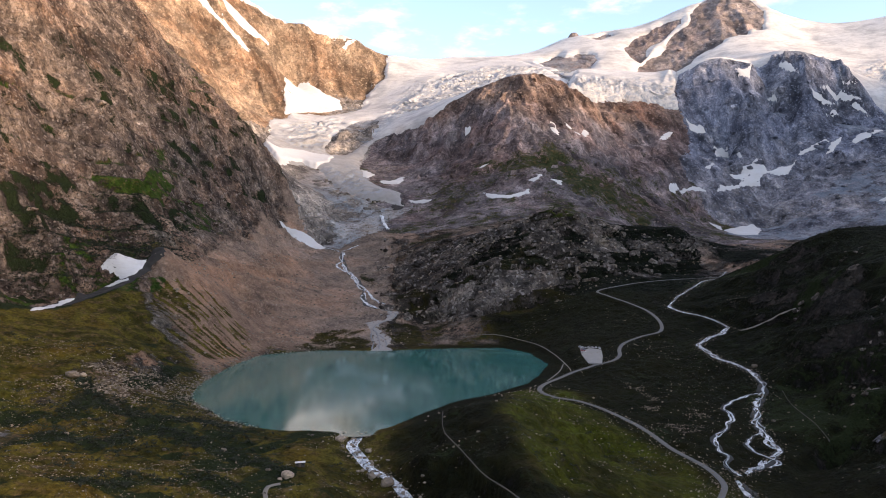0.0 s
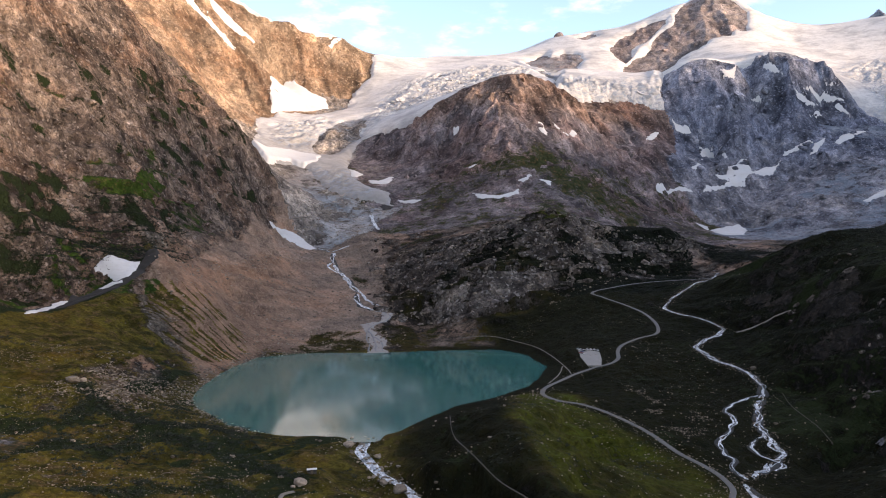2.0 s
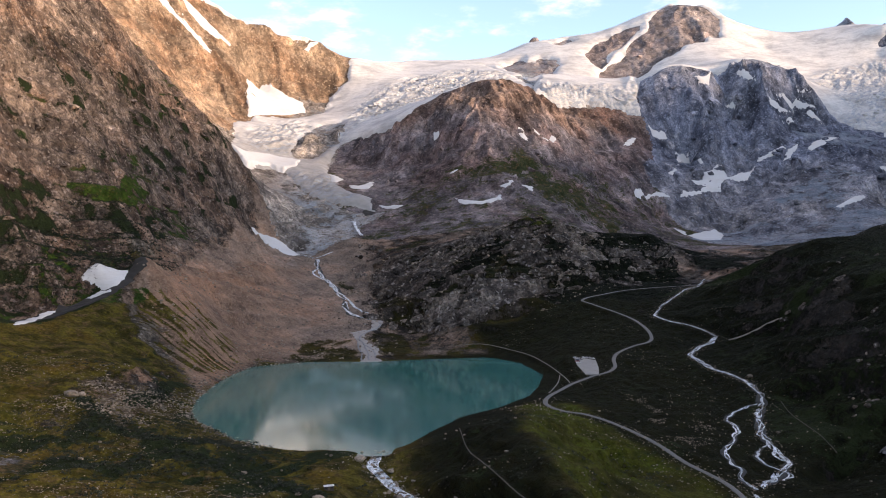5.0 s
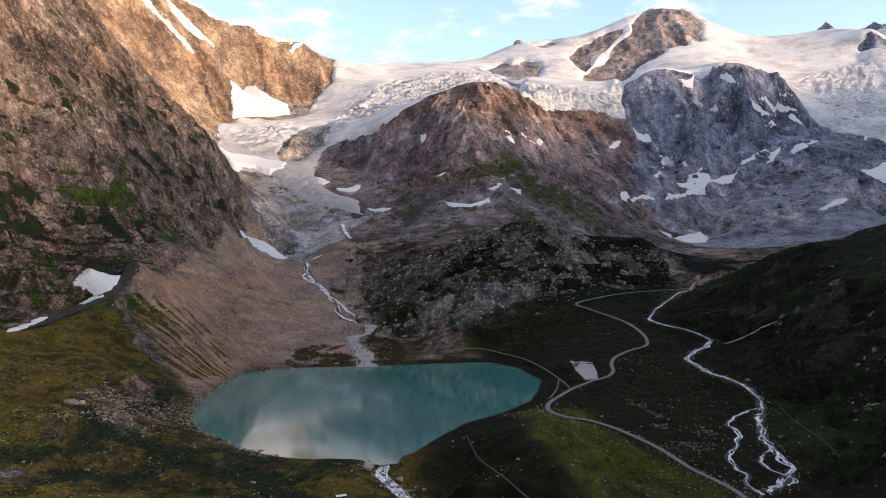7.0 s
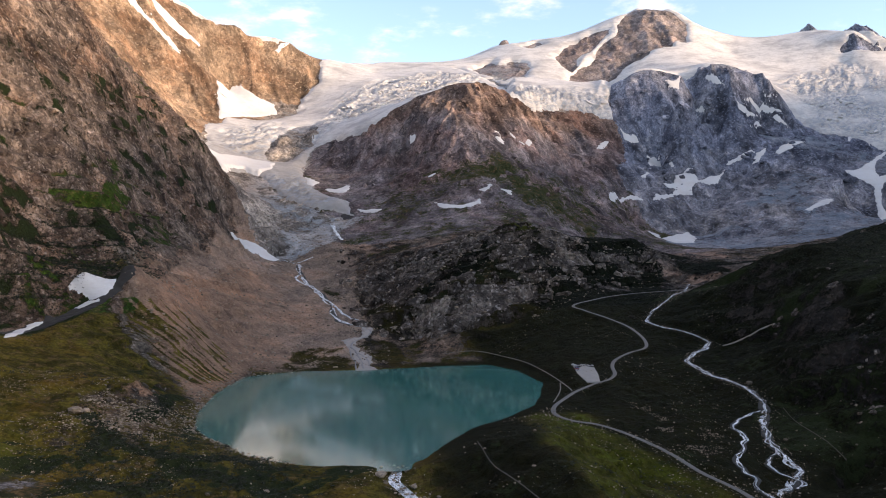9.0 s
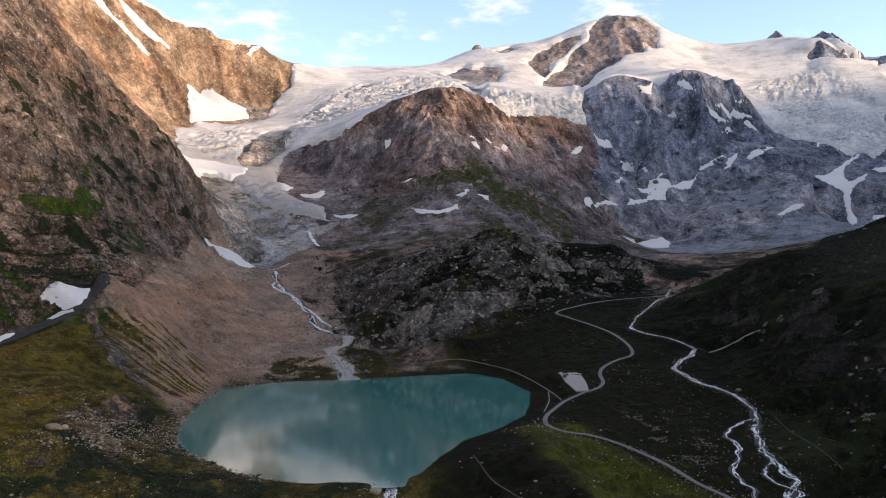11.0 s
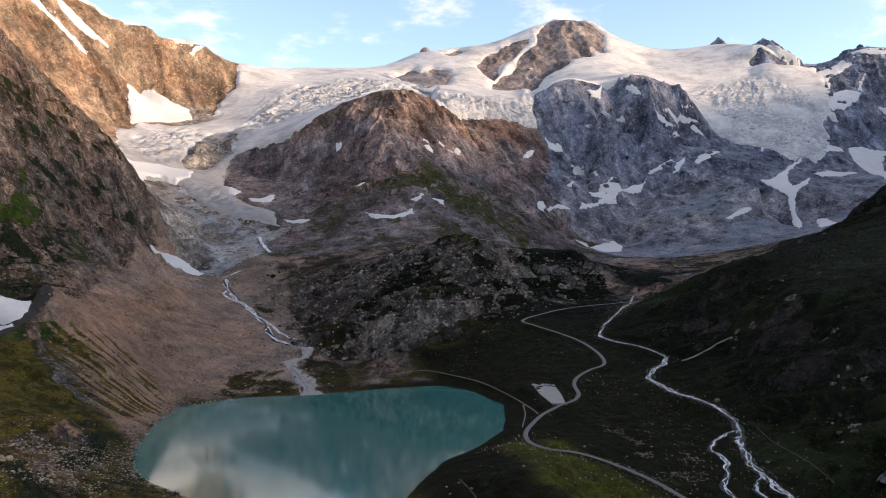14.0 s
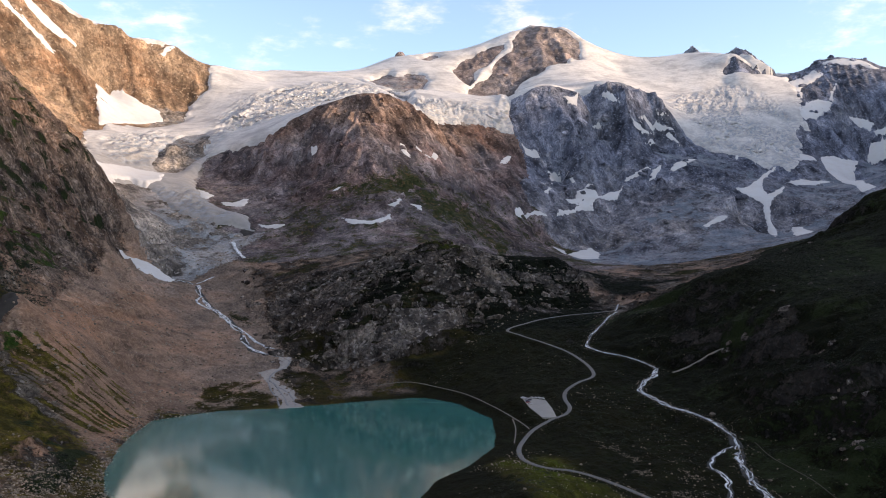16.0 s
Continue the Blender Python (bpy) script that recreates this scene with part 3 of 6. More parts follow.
GRASS_D, GRASS_L = (0.038, 0.034, 0.008), (0.122, 0.100, 0.018)
VALLEY = land_material("valley_ground", (0.06, 0.053, 0.047), (0.14, 0.125, 0.108), (0.33, 0.30, 0.27), (0.95, 0.86, 0.78), GRASS_D, GRASS_L, (0.200, 0.134, 0.096), (0.325, 0.218, 0.156))
BROWN = land_material("brown_rock", (0.052, 0.042, 0.037), (0.172, 0.138, 0.117), (0.37, 0.312, 0.275), (0.98, 0.84, 0.76), (0.022, 0.045, 0.008), (0.052, 0.092, 0.016), (0.225, 0.16, 0.122), (0.36, 0.262, 0.20))
GREY = land_material("grey_rock", (0.045, 0.041, 0.040), (0.175, 0.160, 0.150), (0.50, 0.46, 0.43), (0.92, 0.86, 0.80), (0.016, 0.020, 0.008), (0.036, 0.040, 0.014), (0.200, 0.134, 0.096), (0.325, 0.218, 0.156), 1.2, 0.2, 1.6, None, 0.6, 0.2)
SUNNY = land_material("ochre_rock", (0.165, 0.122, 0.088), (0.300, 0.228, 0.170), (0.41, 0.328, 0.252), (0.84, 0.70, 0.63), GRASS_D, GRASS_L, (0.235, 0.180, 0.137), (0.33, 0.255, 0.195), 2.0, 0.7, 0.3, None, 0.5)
# foot: greyer lower rock with the dome's blue shade painted in
DOMEROCK = land_material("rust_rock", (0.095, 0.070, 0.062), (0.190, 0.145, 0.128), (0.33, 0.262, 0.232), (1.0, 0.80, 0.72), (0.026, 0.034, 0.014), (0.052, 0.060, 0.024), (0.20, 0.155, 0.136), (0.29, 0.23, 0.205), 1.5, 0.2, 0.4, (385, 455, (0.95, 1.15, 1.45)), 0.7)
# slate grey with the blue of distant haze mixed into its colours
BLUEROCK = land_material("hazy_slate_rock", (0.074, 0.090, 0.140), (0.175, 0.202, 0.278), (0.36, 0.38, 0.45), (1.0, 0.95, 0.86), (0.02, 0.024, 0.012), (0.04, 0.044, 0.02), (0.15, 0.155, 0.170), (0.26, 0.26, 0.266), 1.6, 0.3, 0.4, (250, 370, (1.22, 1.10, 0.94)), 0.8)

PEAKROCK = land_material("mauve_rock", (0.165, 0.150, 0.156), (0.265, 0.238, 0.240), (0.36, 0.325, 0.318), (0.95, 0.88, 0.87), GRASS_D, GRASS_L, (0.21, 0.185, 0.175), (0.27, 0.24, 0.225), 2.0, 0.6, 0.12, None, 0.4)
BASINROCK = land_material("basin_rock", (0.10, 0.094, 0.090), (0.27, 0.250, 0.236), (0.48, 0.45, 0.43), (0.95, 0.90, 0.86), GRASS_D, GRASS_L, (0.27, 0.25, 0.232), (0.38, 0.352, 0.33), 1.6, 0.3, 0.6, None, 0.5)


def snow_material(name, clean, dirty, size, amount):
    """Old snow or ice: soft stains, dust along the flow, broken blue-grey ice where the sheet is torn."""
    t = Tree(name)
    soft = t.put("VectorMath", {0: t.pos, 1: t.put("VectorMath", {0: t.put("TexNoise", {"Vector": t.pos, "Scale": 1 / (size * 4), "Detail": 2.0}).outputs["Color"], 1: (size * 1.6,) * 3}, operation="MULTIPLY").outputs[0]}, operation="ADD").outputs[0]
    stain = t.noise(size * 2.2, 6, 0.6, t.scaled(0.6, 1, 0.5, soft))
    col = t.mix(t.band(stain, 0.42, 0.72, 0.0, amount), clean, dirty)
    layer = t.noise(size * 0.8, 5, 0.6, t.scaled(0.22, 0.5, 1.9, soft))
    col = t.mix(t.band(layer, 0.50, 0.66, 0.0, 0.45 * amount), col, tuple(c * 0.9 for c in dirty))
    col = t.mix(t.math("MULTIPLY", t.band(t.math("ADD", t.attr("dirt"), t.math("SUBTRACT", t.noise(14, 7, 0.7), 0.5)), 0.2, 0.9), 0.85), col, t.mix(t.noise(size * 0.5, 6, 0.7), (0.13, 0.125, 0.12), (0.34, 0.33, 0.32)))
    col = t.mix(t.band(t.noise(size * 0.3, 6, 0.7, t.scaled(0.4, 1, 1.2, soft)), 0.46, 0.66, 0.0, 0.4 * amount), col, tuple(c * 0.75 for c in dirty))
    torn = t.attr("torn")
    flow = t.put("Mapping", {"Vector": soft, "Rotation": (0, 0, radians(37)), "Scale": (3.2, 1.0, 1.3)}, vector_type="TEXTURE").outputs["Vector"]
    crack = t.noise(size * 0.34, 6, 0.66, flow)
    col = t.mix(t.math("MULTIPLY", torn, t.band(crack, 0.40, 0.56, 0.85, 0.0)), col, (0.27, 0.31, 0.36))
    high = t.math("ADD", t.math("MULTIPLY", t.noise(size * 0.6, 6, 0.6), 0.06), t.math("MULTIPLY", t.math("MULTIPLY", torn, crack), 0.42))
    return t.close(col, 0.6, t.bump(high, size * 0.9, 0.9), **{"Specular IOR Level": 0.25})


SNOW = snow_material("old_snow", (0.56, 0.56, 0.56), (0.48, 0.44, 0.40), 9, 0.35)
ICE = snow_material("glacier_ice", (0.59, 0.572, 0.548), (0.31, 0.305, 0.305), 26, 0.9)


def water_material():
    t = Tree("lake_water")
    milky = t.mix(t.noise(140, 4, 0.6), (0.026, 0.136, 0.122), (0.040, 0.168, 0.150))
    return t.close(milky, 0.07, t.bump(t.noise(2.5, 3, 0.5), 0.012, 0.5), **{"IOR": 2.5, "Specular IOR Level": 0.5})


def torrent_material():
    t = Tree("white_water")
    foam = t.math("ADD", t.math("MULTIPLY", t.noise(1.3, 6, 0.74, None, 1.2), 0.55), t.math("MULTIPLY", t.noise(6.0, 4, 0.7), 0.45))
    col = t.ramp(foam, (0.40, (0.04, 0.048, 0.054)), (0.48, (0.30, 0.34, 0.37)), (0.56, (0.86, 0.89, 0.92)))
    return t.close(col, 0.35, t.bump(foam, 0.5, 0.8))


def road_material(name, a, b):
    t = Tree(name)
    col = t.mix(t.noise(7, 6, 0.6), a, b)
    col = t.mix(t.band(t.noise(0.9, 4, 0.7), 0.45, 0.7, 0.0, 0.35), col, tuple(c * 0.6 for c in a))
    return t.close(col, 0.9, t.bump(t.noise(0.4, 3), 0.05, 0.5))


WATER, TORRENT = water_material(), torrent_material()
ASPHALT = road_material("worn_asphalt", (0.105, 0.102, 0.098), (0.155, 0.150, 0.142))
GRAVEL = road_material("pale_gravel", (0.22, 0.21, 0.195), (0.32, 0.305, 0.28))
FANGRIT = road_material("delta_gravel", (0.20, 0.185, 0.172), (0.33, 0.305, 0.285))
SHALLOW = road_material("shallow_water", (0.11, 0.115, 0.118), (0.27, 0.275, 0.275))
# near-black ground colour with deep shade painted in
SHADED_GROUND = road_material("shade_dark_ground", (0.012, 0.011, 0.010), (0.030, 0.027, 0.024))
WETBED = road_material("wet_river_bed", (0.016, 0.018, 0.018), (0.042, 0.043, 0.041))
PATHDUST = road_material("path_dust", (0.14, 0.125, 0.105), (0.22, 0.20, 0.17))
DIRT = road_material("trodden_earth", (0.055, 0.048, 0.038), (0.09, 0.079, 0.063))


def boulder_material():
    t = Tree("boulder_stone")
    r = t.put("ObjectInfo").outputs["Random"]
    isl = t.n[0].outputs["Random Per Island"]
    tone = t.mix(t.math("FRACT", t.math("ADD", r, isl)), (0.10, 0.078, 0.056), (0.34, 0.27, 0.205))
    col = t.mix(t.band(t.noise(1.1, 6, 0.7), 0.45, 0.65, 0.0, 0.6), tone, (0.07, 0.066, 0.055))
    return t.close(col, 0.92, t.bump(t.noise(0.7, 5, 0.65), 0.2, 0.8))


def leaf_material():
    t = Tree("alder_leaves")
    isl = t.n[0].outputs["Random Per Island"]
    col = t.mix(isl, (0.008, 0.013, 0.005), (0.021, 0.030, 0.010))
    return t.close(t.mix(t.noise(0.8, 3), col, (0.010, 0.014, 0.006)), 0.85)


def plain_material(name, col, rough=0.6, metal=0.0, size=0.6):
    t = Tree(name)
    return t.close(t.mix(t.noise(size, 5), tuple(c * 0.8 for c in col), col), rough, Metallic=metal)


STONE, LEAVES = boulder_material(), leaf_material()
# ---- roads, paths and streams, in plan ----
ROAD = [(132, 380), (141, 420), (149, 437), (156, 454), (157, 475), (153, 492), (143, 512), (135, 535), (126, 553), (111, 572), (96, 585), (80, 590), (72, 605),
        (74, 624), (85, 653), (108, 691), (132, 712), (148, 719), (158, 733), (163, 756), (173, 776), (194, 796), (212, 806), (221, 825),
        (226, 860), (223, 896), (209, 927), (191, 953), (184, 972), (213, 993), (255, 1020), (311, 1036), (367, 1056)]
RIVER_COURSE = [(374, 1077), (318, 985), (290, 949), (257, 914), (250, 889), (269, 852), (284, 819), (275, 802), (250, 777), (237, 755), (240, 721),
                (249, 684), (250, 655), (245, 626), (228, 594), (213, 549), (211, 526), (211, 515), (193, 493), (177, 481), (171, 470), (165, 440), (152, 370), (146, 300)]
RIVER_ARM = [(243, 622), (222, 612), (203, 595), (204, 579), (191, 549), (177, 533), (173, 515), (176, 503), (170, 491), (173, 475)]
RIVER_ISLE = [(214, 545), (198, 528), (194, 512), (204, 500), (196, 490)]
OUTLET = [(-50, 502), (-53, 489), (-55, 478), (-47, 461), (-41, 447), (-32, 434), (-24, 417), (-18, 401), (-4, 350)]
MELT_STREAM = [(-210, 1458), (-197, 1442), (-182, 1417), (-173, 1397), (-167, 1351), (-161, 1316), (-148, 1260), (-135, 1216), (-124, 1182), (-116, 1145), (-109, 1119), (-109, 1097), (-103, 1066), (-96, 1042), (-82, 1022)]
MELT_STRANDS = [[(-163, 1333), (-169, 1303), (-162, 1272), (-149, 1251)], [(-107, 1124), (-99, 1095), (-91, 1069), (-80, 1045)], [(-150, 1442), (-165, 1424), (-175, 1411)], [(-93, 1072), (-84, 1056), (-74, 1040)]]
DELTA_CHANNELS = [[(-82, 1022), (-63, 1015), (-60, 998), (-76, 976), (-83, 956), (-76, 937), (-70, 894), (-70, 868)], [(-84, 950), (-82, 920), (-78, 890), (-77, 868)], [(-74, 935), (-66, 912), (-62, 880), (-61, 868)]]
WATERFALL = [(-121, 1616), (-116, 1585), (-108, 1548), (-100, 1510)]
KNOLL_PATH = [(-1, 515), (-1, 469), (4, 432), (12, 406), (19, 384), (28, 364), (36, 340)]
SHORE_PATH = [(20, 915), (54, 913), (80, 889), (98, 853), (106, 799), (109, 745), (110, 712), (109, 699)]
SHORE_BRANCH = [(108, 737), (101, 709), (91, 682), (84, 664)]
HILL_TRAIL = [(258, 621), (253, 596), (247, 558), (246, 535), (244, 515)]
HILL_TRACK = [(287, 789), (306, 789), (324, 786), (338, 783)]
FARM_TRACK = [(-74, 340), (-83, 376), (-85, 383), (-85, 391), (-80, 394)]


def curve_through(points, step=2.0):
    """A rounded line through plan points."""
    p = np.array(points, float)
    p = np.vstack([2 * p[0] - p[1], p, 2 * p[-1] - p[-2]])
    out = []
    for a, b, c, d in zip(p[:-3], p[1:-2], p[2:-1], p[3:]):
        n = max(2, int(np.hypot(*(c - b)) / step))
        u = (np.arange(n) / n)[:, None]
        out.append(0.5 * (2 * b + (c - a) * u + (2 * a - 5 * b + 4 * c - d) * u ** 2 + (3 * b - a - 3 * c + d) * u ** 3))
    return np.vstack(out + [p[-2:-1]])


def graded(points, step=2.0, spread=12, downhill=False):
    """A rounded line with an even grade laid over the land."""
    c = curve_through(points, step)
    z = base_height(c[:, 0], c[:, 1])[0].astype(float)
    k = np.ones(2 * spread + 1) / (2 * spread + 1)
    z = np.convolve(np.pad(z, spread, mode="edge"), k, "valid")
    if downhill:
        z = np.minimum.accumulate(z)
    return np.column_stack([c, z])


ROAD_LINE = graded(ROAD, 3.0)
RIVER_LINE, ARM_LINE, ISLE_LINE = graded(RIVER_COURSE, 1.6, 10, True), graded(RIVER_ARM, 1.6, 10, True), graded(RIVER_ISLE, 1.6, 8, True)
for _l in (RIVER_LINE, ARM_LINE, ISLE_LINE):       # small bends round the boulders
    _s = np.arange(len(_l)) * 1.6
    _l[:, 0] += 2.2 * fbm(_s, _s * 0 + 3, 12, 3, 401)
    _l[:, 1] += 2.2 * fbm(_s, _s * 0 + 8, 12, 3, 403)
OUTLET_LINE = graded(OUTLET, 2.5, 3, True)
OUTLET_LINE[:, 2] = np.minimum(OUTLET_LINE[:, 2], -0.15)
MELT_LINE = graded(MELT_STREAM, 4.0, 8, True)
MELT_LINE[:, 2] = np.maximum(MELT_LINE[:, 2], 0.2)
STRAND_LINES = [graded(p, 3.0, 4, True) for p in MELT_STRANDS]
CHANNEL_LINES = [graded(p, 3.0, 4, True) for p in DELTA_CHANNELS]
for _l in [MELT_LINE] + STRAND_LINES + CHANNEL_LINES:       # small bends
    _s = np.arange(len(_l)) * 3.0
    _l[:, 0] += 2.2 * fbm(_s, _s * 0 + 3 + _l[0, 0], 22, 3, 411)
    _l[:, 2] = np.maximum(_l[:, 2], 0.15)
FALL_LINE = graded(WATERFALL, 4.0, 2, True)
PATH_LINES = [graded(p, 3.0, 5) for p in (KNOLL_PATH, SHORE_PATH, HILL_TRACK, FARM_TRACK, SHORE_BRANCH, HILL_TRAIL)]
PARK_YARD = [(129, 775), (147, 761), (144, 738), (139, 716), (127, 717), (126, 745)]


def yard_z(y):
    """The gravel lot slopes up gently from the road."""
    return 7.6 + (y - 716) * 0.12


CARVED += [(RIVER_LINE[::4], 4.0, 14), (ARM_LINE[::4], 2.6, 8), (ISLE_LINE[::4], 2.0, 6), (OUTLET_LINE[::2], 3.0, 9), (MELT_LINE[::2], 3.0, 12),
           (np.array([(136, 774, yard_z(774)), (138, 748, yard_z(748)), (133, 720, yard_z(720))]), 14, 8), (ROAD_LINE[::2], 3.4, 7)]
CARVED += [(p[::2], 1.2, 3) for p in PATH_LINES] + [(p[::2], 1.5, 5) for p in STRAND_LINES + CHANNEL_LINES]


BEDS = []


def bed(where, *outline):
    """Outline of a patch of old snow, in plan."""
    BEDS.append((where, list(outline)))
    SNOW_BEDS.append(list(outline))


bed("by the cliff", (-364, 871), (-358, 879), (-345, 885), (-341, 915), (-324, 890), (-322, 878), (-326, 864), (-336, 860), (-344, 866), (-352, 870))
bed("by the cliff", (-353, 853), (-346, 863), (-330, 861), (-328, 854), (-342, 852), (-349, 847))
bed("by the cliff", (-368, 728), (-391, 796), (-383, 814), (-371, 825), (-371, 818), (-380, 802), (-364, 738))
bed("on the scree", (-296, 1482), (-287, 1487), (-263, 1491), (-236, 1482), (-217, 1467), (-207, 1459), (-222, 1406), (-251, 1448), (-275, 1475), (-288, 1481))
bed("beside the glacier", (-193, 1958), (-172, 1949), (-161, 1928), (-174, 1899), (-187, 1920))
bed("beside the glacier", (-148, 1884), (-121, 1876), (-96, 1901), (-85, 1890), (-99, 1839), (-129, 1850))
bed("beside the glacier", (-73, 1717), (-58, 1706), (-34, 1698), (-19, 1686), (-39, 1676), (-57, 1695))
bed("beside the glacier", (-430, 1968), (-405, 1976), (-379, 2018), (-348, 2045), (-326, 2038), (-284, 2037), (-266, 2024), (-267, 1959), (-297, 1931), (-332, 1945), (-354, 1920), (-366, 1843))
bed("on the slate mountain", (818, 2239), (849, 2240), (861, 2253), (880, 2253), (883, 2232), (879, 2221), (853, 2195), (844, 2170), (812, 2174), (771, 2144), (708, 2099), (718, 2113), (765, 2148), (804, 2186), (778, 2184), (775, 2199), (809, 2208))
bed("on the slate mountain", (878, 2218), (900, 2223), (937, 2247), (977, 2258), (965, 2248), (936, 2215), (909, 2207), (889, 2214))
bed("on the slate mountain", (780, 2340), (810, 2351), (821, 2348), (835, 2267), (824, 2267), (820, 2345), (790, 2321), (760, 2266))
bed("on the slate mountain", (690, 2153), (733, 2219), (738, 2216), (700, 2156))
bed("on the slate mountain", (554, 1999), (582, 2034), (585, 2021), (564, 1986), (548, 1978))
bed("on the slate mountain", (582, 2009), (607, 2047), (638, 2076), (661, 2081), (672, 2079), (641, 2064), (613, 2042))
bed("on the slate mountain", (642, 1967), (664, 1955), (654, 1905))
bed("on the slate mountain", (682, 1945), (719, 1982), (746, 1999), (771, 2030), (781, 2001), (744, 1923), (674, 1880), (659, 1917))
bed("on the slate mountain", (708, 2363), (721, 2357), (756, 2365), (759, 2359), (733, 2345), (713, 2343))
bed("on the slate mountain", (588, 2212), (613, 2248), (657, 2290), (617, 2233))
bed("on the slate mountain", (1124, 2454), (1174, 2492), (1213, 2490), (1256, 2476), (1275, 2474), (1233, 2472), (1211, 2486), (1169, 2483))
bed("on the slate mountain", (1100, 2435), (1124, 2444), (1152, 2453), (1195, 2476), (1132, 2433), (1096, 2412))
bed("on the slate mountain", (1228, 2499), (1261, 2501), (1286, 2510), (1238, 2490))
bed("on the slate mountain", (1231, 2469), (1256, 2460), (1266, 2442), (1244, 2446))
bed("on the slate mountain", (892, 2475), (941, 2498), (992, 2570), (930, 2474), (902, 2464))
bed("on the slate mountain", (1039, 2521), (1067, 2497), (1078, 2472), (1061, 2484), (1040, 2511))
bed("on the slate mountain", (1128, 2416), (1182, 2453), (1179, 2441), (1142, 2424))
bed("on the slate mountain", (989, 2271), (1032, 2282), (1071, 2287), (1075, 2277), (1035, 2271), (995, 2265))
bed("on the slate mountain", (1057, 2244), (1088, 2273), (1117, 2285), (1103, 2268), (1067, 2246))
bed("on the slate mountain", (1132, 2257), (1155, 2280), (1197, 2294), (1265, 2327), (1186, 2260), (1142, 2248))
bed("on the slate mountain", (1124, 1966), (1073, 1947), (1024, 1925), (1012, 1925), (1048, 1926), (1099, 1941))
bed("on the slate mountain", (992, 2487), (1012, 2486), (1016, 2474), (1001, 2481))
bed("on the slate mountain", (1314, 1953), (1327, 1932), (1300, 1859), (1166, 1746))
bed("on the far peaks", (2086, 2826), (2102, 2789), (2027, 2770), (1968, 2749), (1933, 2698), (1901, 2682), (1925, 2738), (1950, 2800))
bed("on the far peaks", (2131, 2744), (2061, 2703), (2027, 2672), (1981, 2682), (1910, 2664), (1851, 2609), (1859, 2590), (1916, 2602), (1956, 2613), (2030, 2661), (2064, 2695))
bed("on the far peaks", (1896, 2676), (1892, 2647), (1817, 2575), (1737, 2514), (1666, 2458), (1654, 2469), (1775, 2563), (1845, 2623))
bed("on the far peaks", (1646, 2551), (1704, 2560), (1789, 2620), (1808, 2615), (1786, 2571), (1814, 2563), (1734, 2519), (1669, 2462), (1676, 2415), (1747, 2409), (1735, 2380), (1646, 2363), (1590, 2372), (1586, 2423), (1594, 2479))
bed("on the far peaks", (2138, 2842), (2224, 2834), (2281, 2808), (2295, 2765), (2308, 2736), (2280, 2734), (2249, 2773), (2190, 2795), (2139, 2811))
bed("on the far peaks", (2062, 2627), (2094, 2613), (2140, 2583), (2118, 2571), (2084, 2588))
bed("on the far peaks", (2130, 2564), (2168, 2552), (2155, 2538), (2126, 2554))
bed("on the far peaks", (2097, 2549), (2145, 2527), (2113, 2494), (2061, 2523))
bed("on the far peaks", (1779, 2416), (1829, 2429), (1867, 2420), (1944, 2431), (1855, 2351), (1654, 2080), (1613, 1996), (1577, 2004), (1661, 2144), (1713, 2265), (1725, 2324))
bed("on the far peaks", (1550, 2327), (1488, 2276), (1431, 2239), (1371, 2182), (1318, 2148), (1274, 2143), (1284, 2113), (1310, 2072), (1287, 2029), (1276, 2002), (1142, 1792), (1274, 1964), (1288, 2006), (1311, 2049), (1336, 2071), (1392, 2096), (1433, 2144), (1365, 2098), (1343, 2097), (1359, 2145), (1397, 2193), (1499, 2278))
bed("on the far peaks", (1441, 2412), (1484, 2414), (1475, 2372), (1448, 2382), (1411, 2340))
bed("on the far peaks", (1483, 2192), (1566, 2235), (1646, 2234), (1668, 2216), (1613, 2218), (1491, 2164))
bed("on the rust mountain", (79, 1650), (108, 1613), (135, 1601), (172, 1634), (173, 1617), (129, 1591), (96, 1599))
bed("on the rust mountain", (177, 1661), (201, 1685), (209, 1685), (185, 1649))
bed("on the rust mountain", (256, 1942), (269, 1948), (273, 1899), (261, 1908))
bed("on the rust mountain", (296, 1965), (310, 1951), (329, 1946), (317, 1943))
bed("on the rust mountain", (332, 1953), (356, 1980), (341, 1946))
bed("on the rust mountain", (55, 1993), (71, 1985), (68, 1974), (57, 1973))
bed("on the rust mountain", (95, 1780), (105, 1773), (72, 1769))
bed("on the rust mountain", (223, 1675), (248, 1687), (241, 1658))
bed("on the sunny ridge", (-500, 2621), (-465, 2679), (-437, 2676), (-378, 2651), (-333, 2654), (-317, 2590), (-459, 2399))
bed("on the sunny ridge", (-755, 2516), (-728, 2545), (-692, 2539), (-627, 2553), (-597, 2540), (-612, 2528), (-673, 2532))
bed("on the sunny ridge", (-694, 2614), (-652, 2625), (-617, 2628), (-558, 2647), (-565, 2636), (-626, 2590), (-671, 2591))
bed("on the sunny ridge", (-339, 2794), (-323, 2822), (-300, 2844), (-326, 2792))


GLACIER = [(-186, 2956), (-45, 3100), (166, 3100), (307, 3000), (370, 2700), (387, 2520), (330, 2300), (240, 2200), (150, 2165), (60, 2165), (-9, 2130), (-46, 2125), (-98, 2138), (-139, 2190), (-176, 2170), (-192, 2109),
           (-204, 2032), (-195, 1958), (-182, 1907), (-149, 1821), (-114, 1762), (-92, 1745), (-84, 1690), (-99, 1700), (-129, 1714), (-159, 1724), (-195, 1750), (-219, 1778), (-252, 1840), (-277, 1904), (-296, 1927),
           (-325, 1939), (-357, 1896), (-420, 1960), (-440, 2100), (-478, 2293), (-437, 2413), (-314, 2500), (-256, 2611), (-249, 2739), (-195, 2784)]
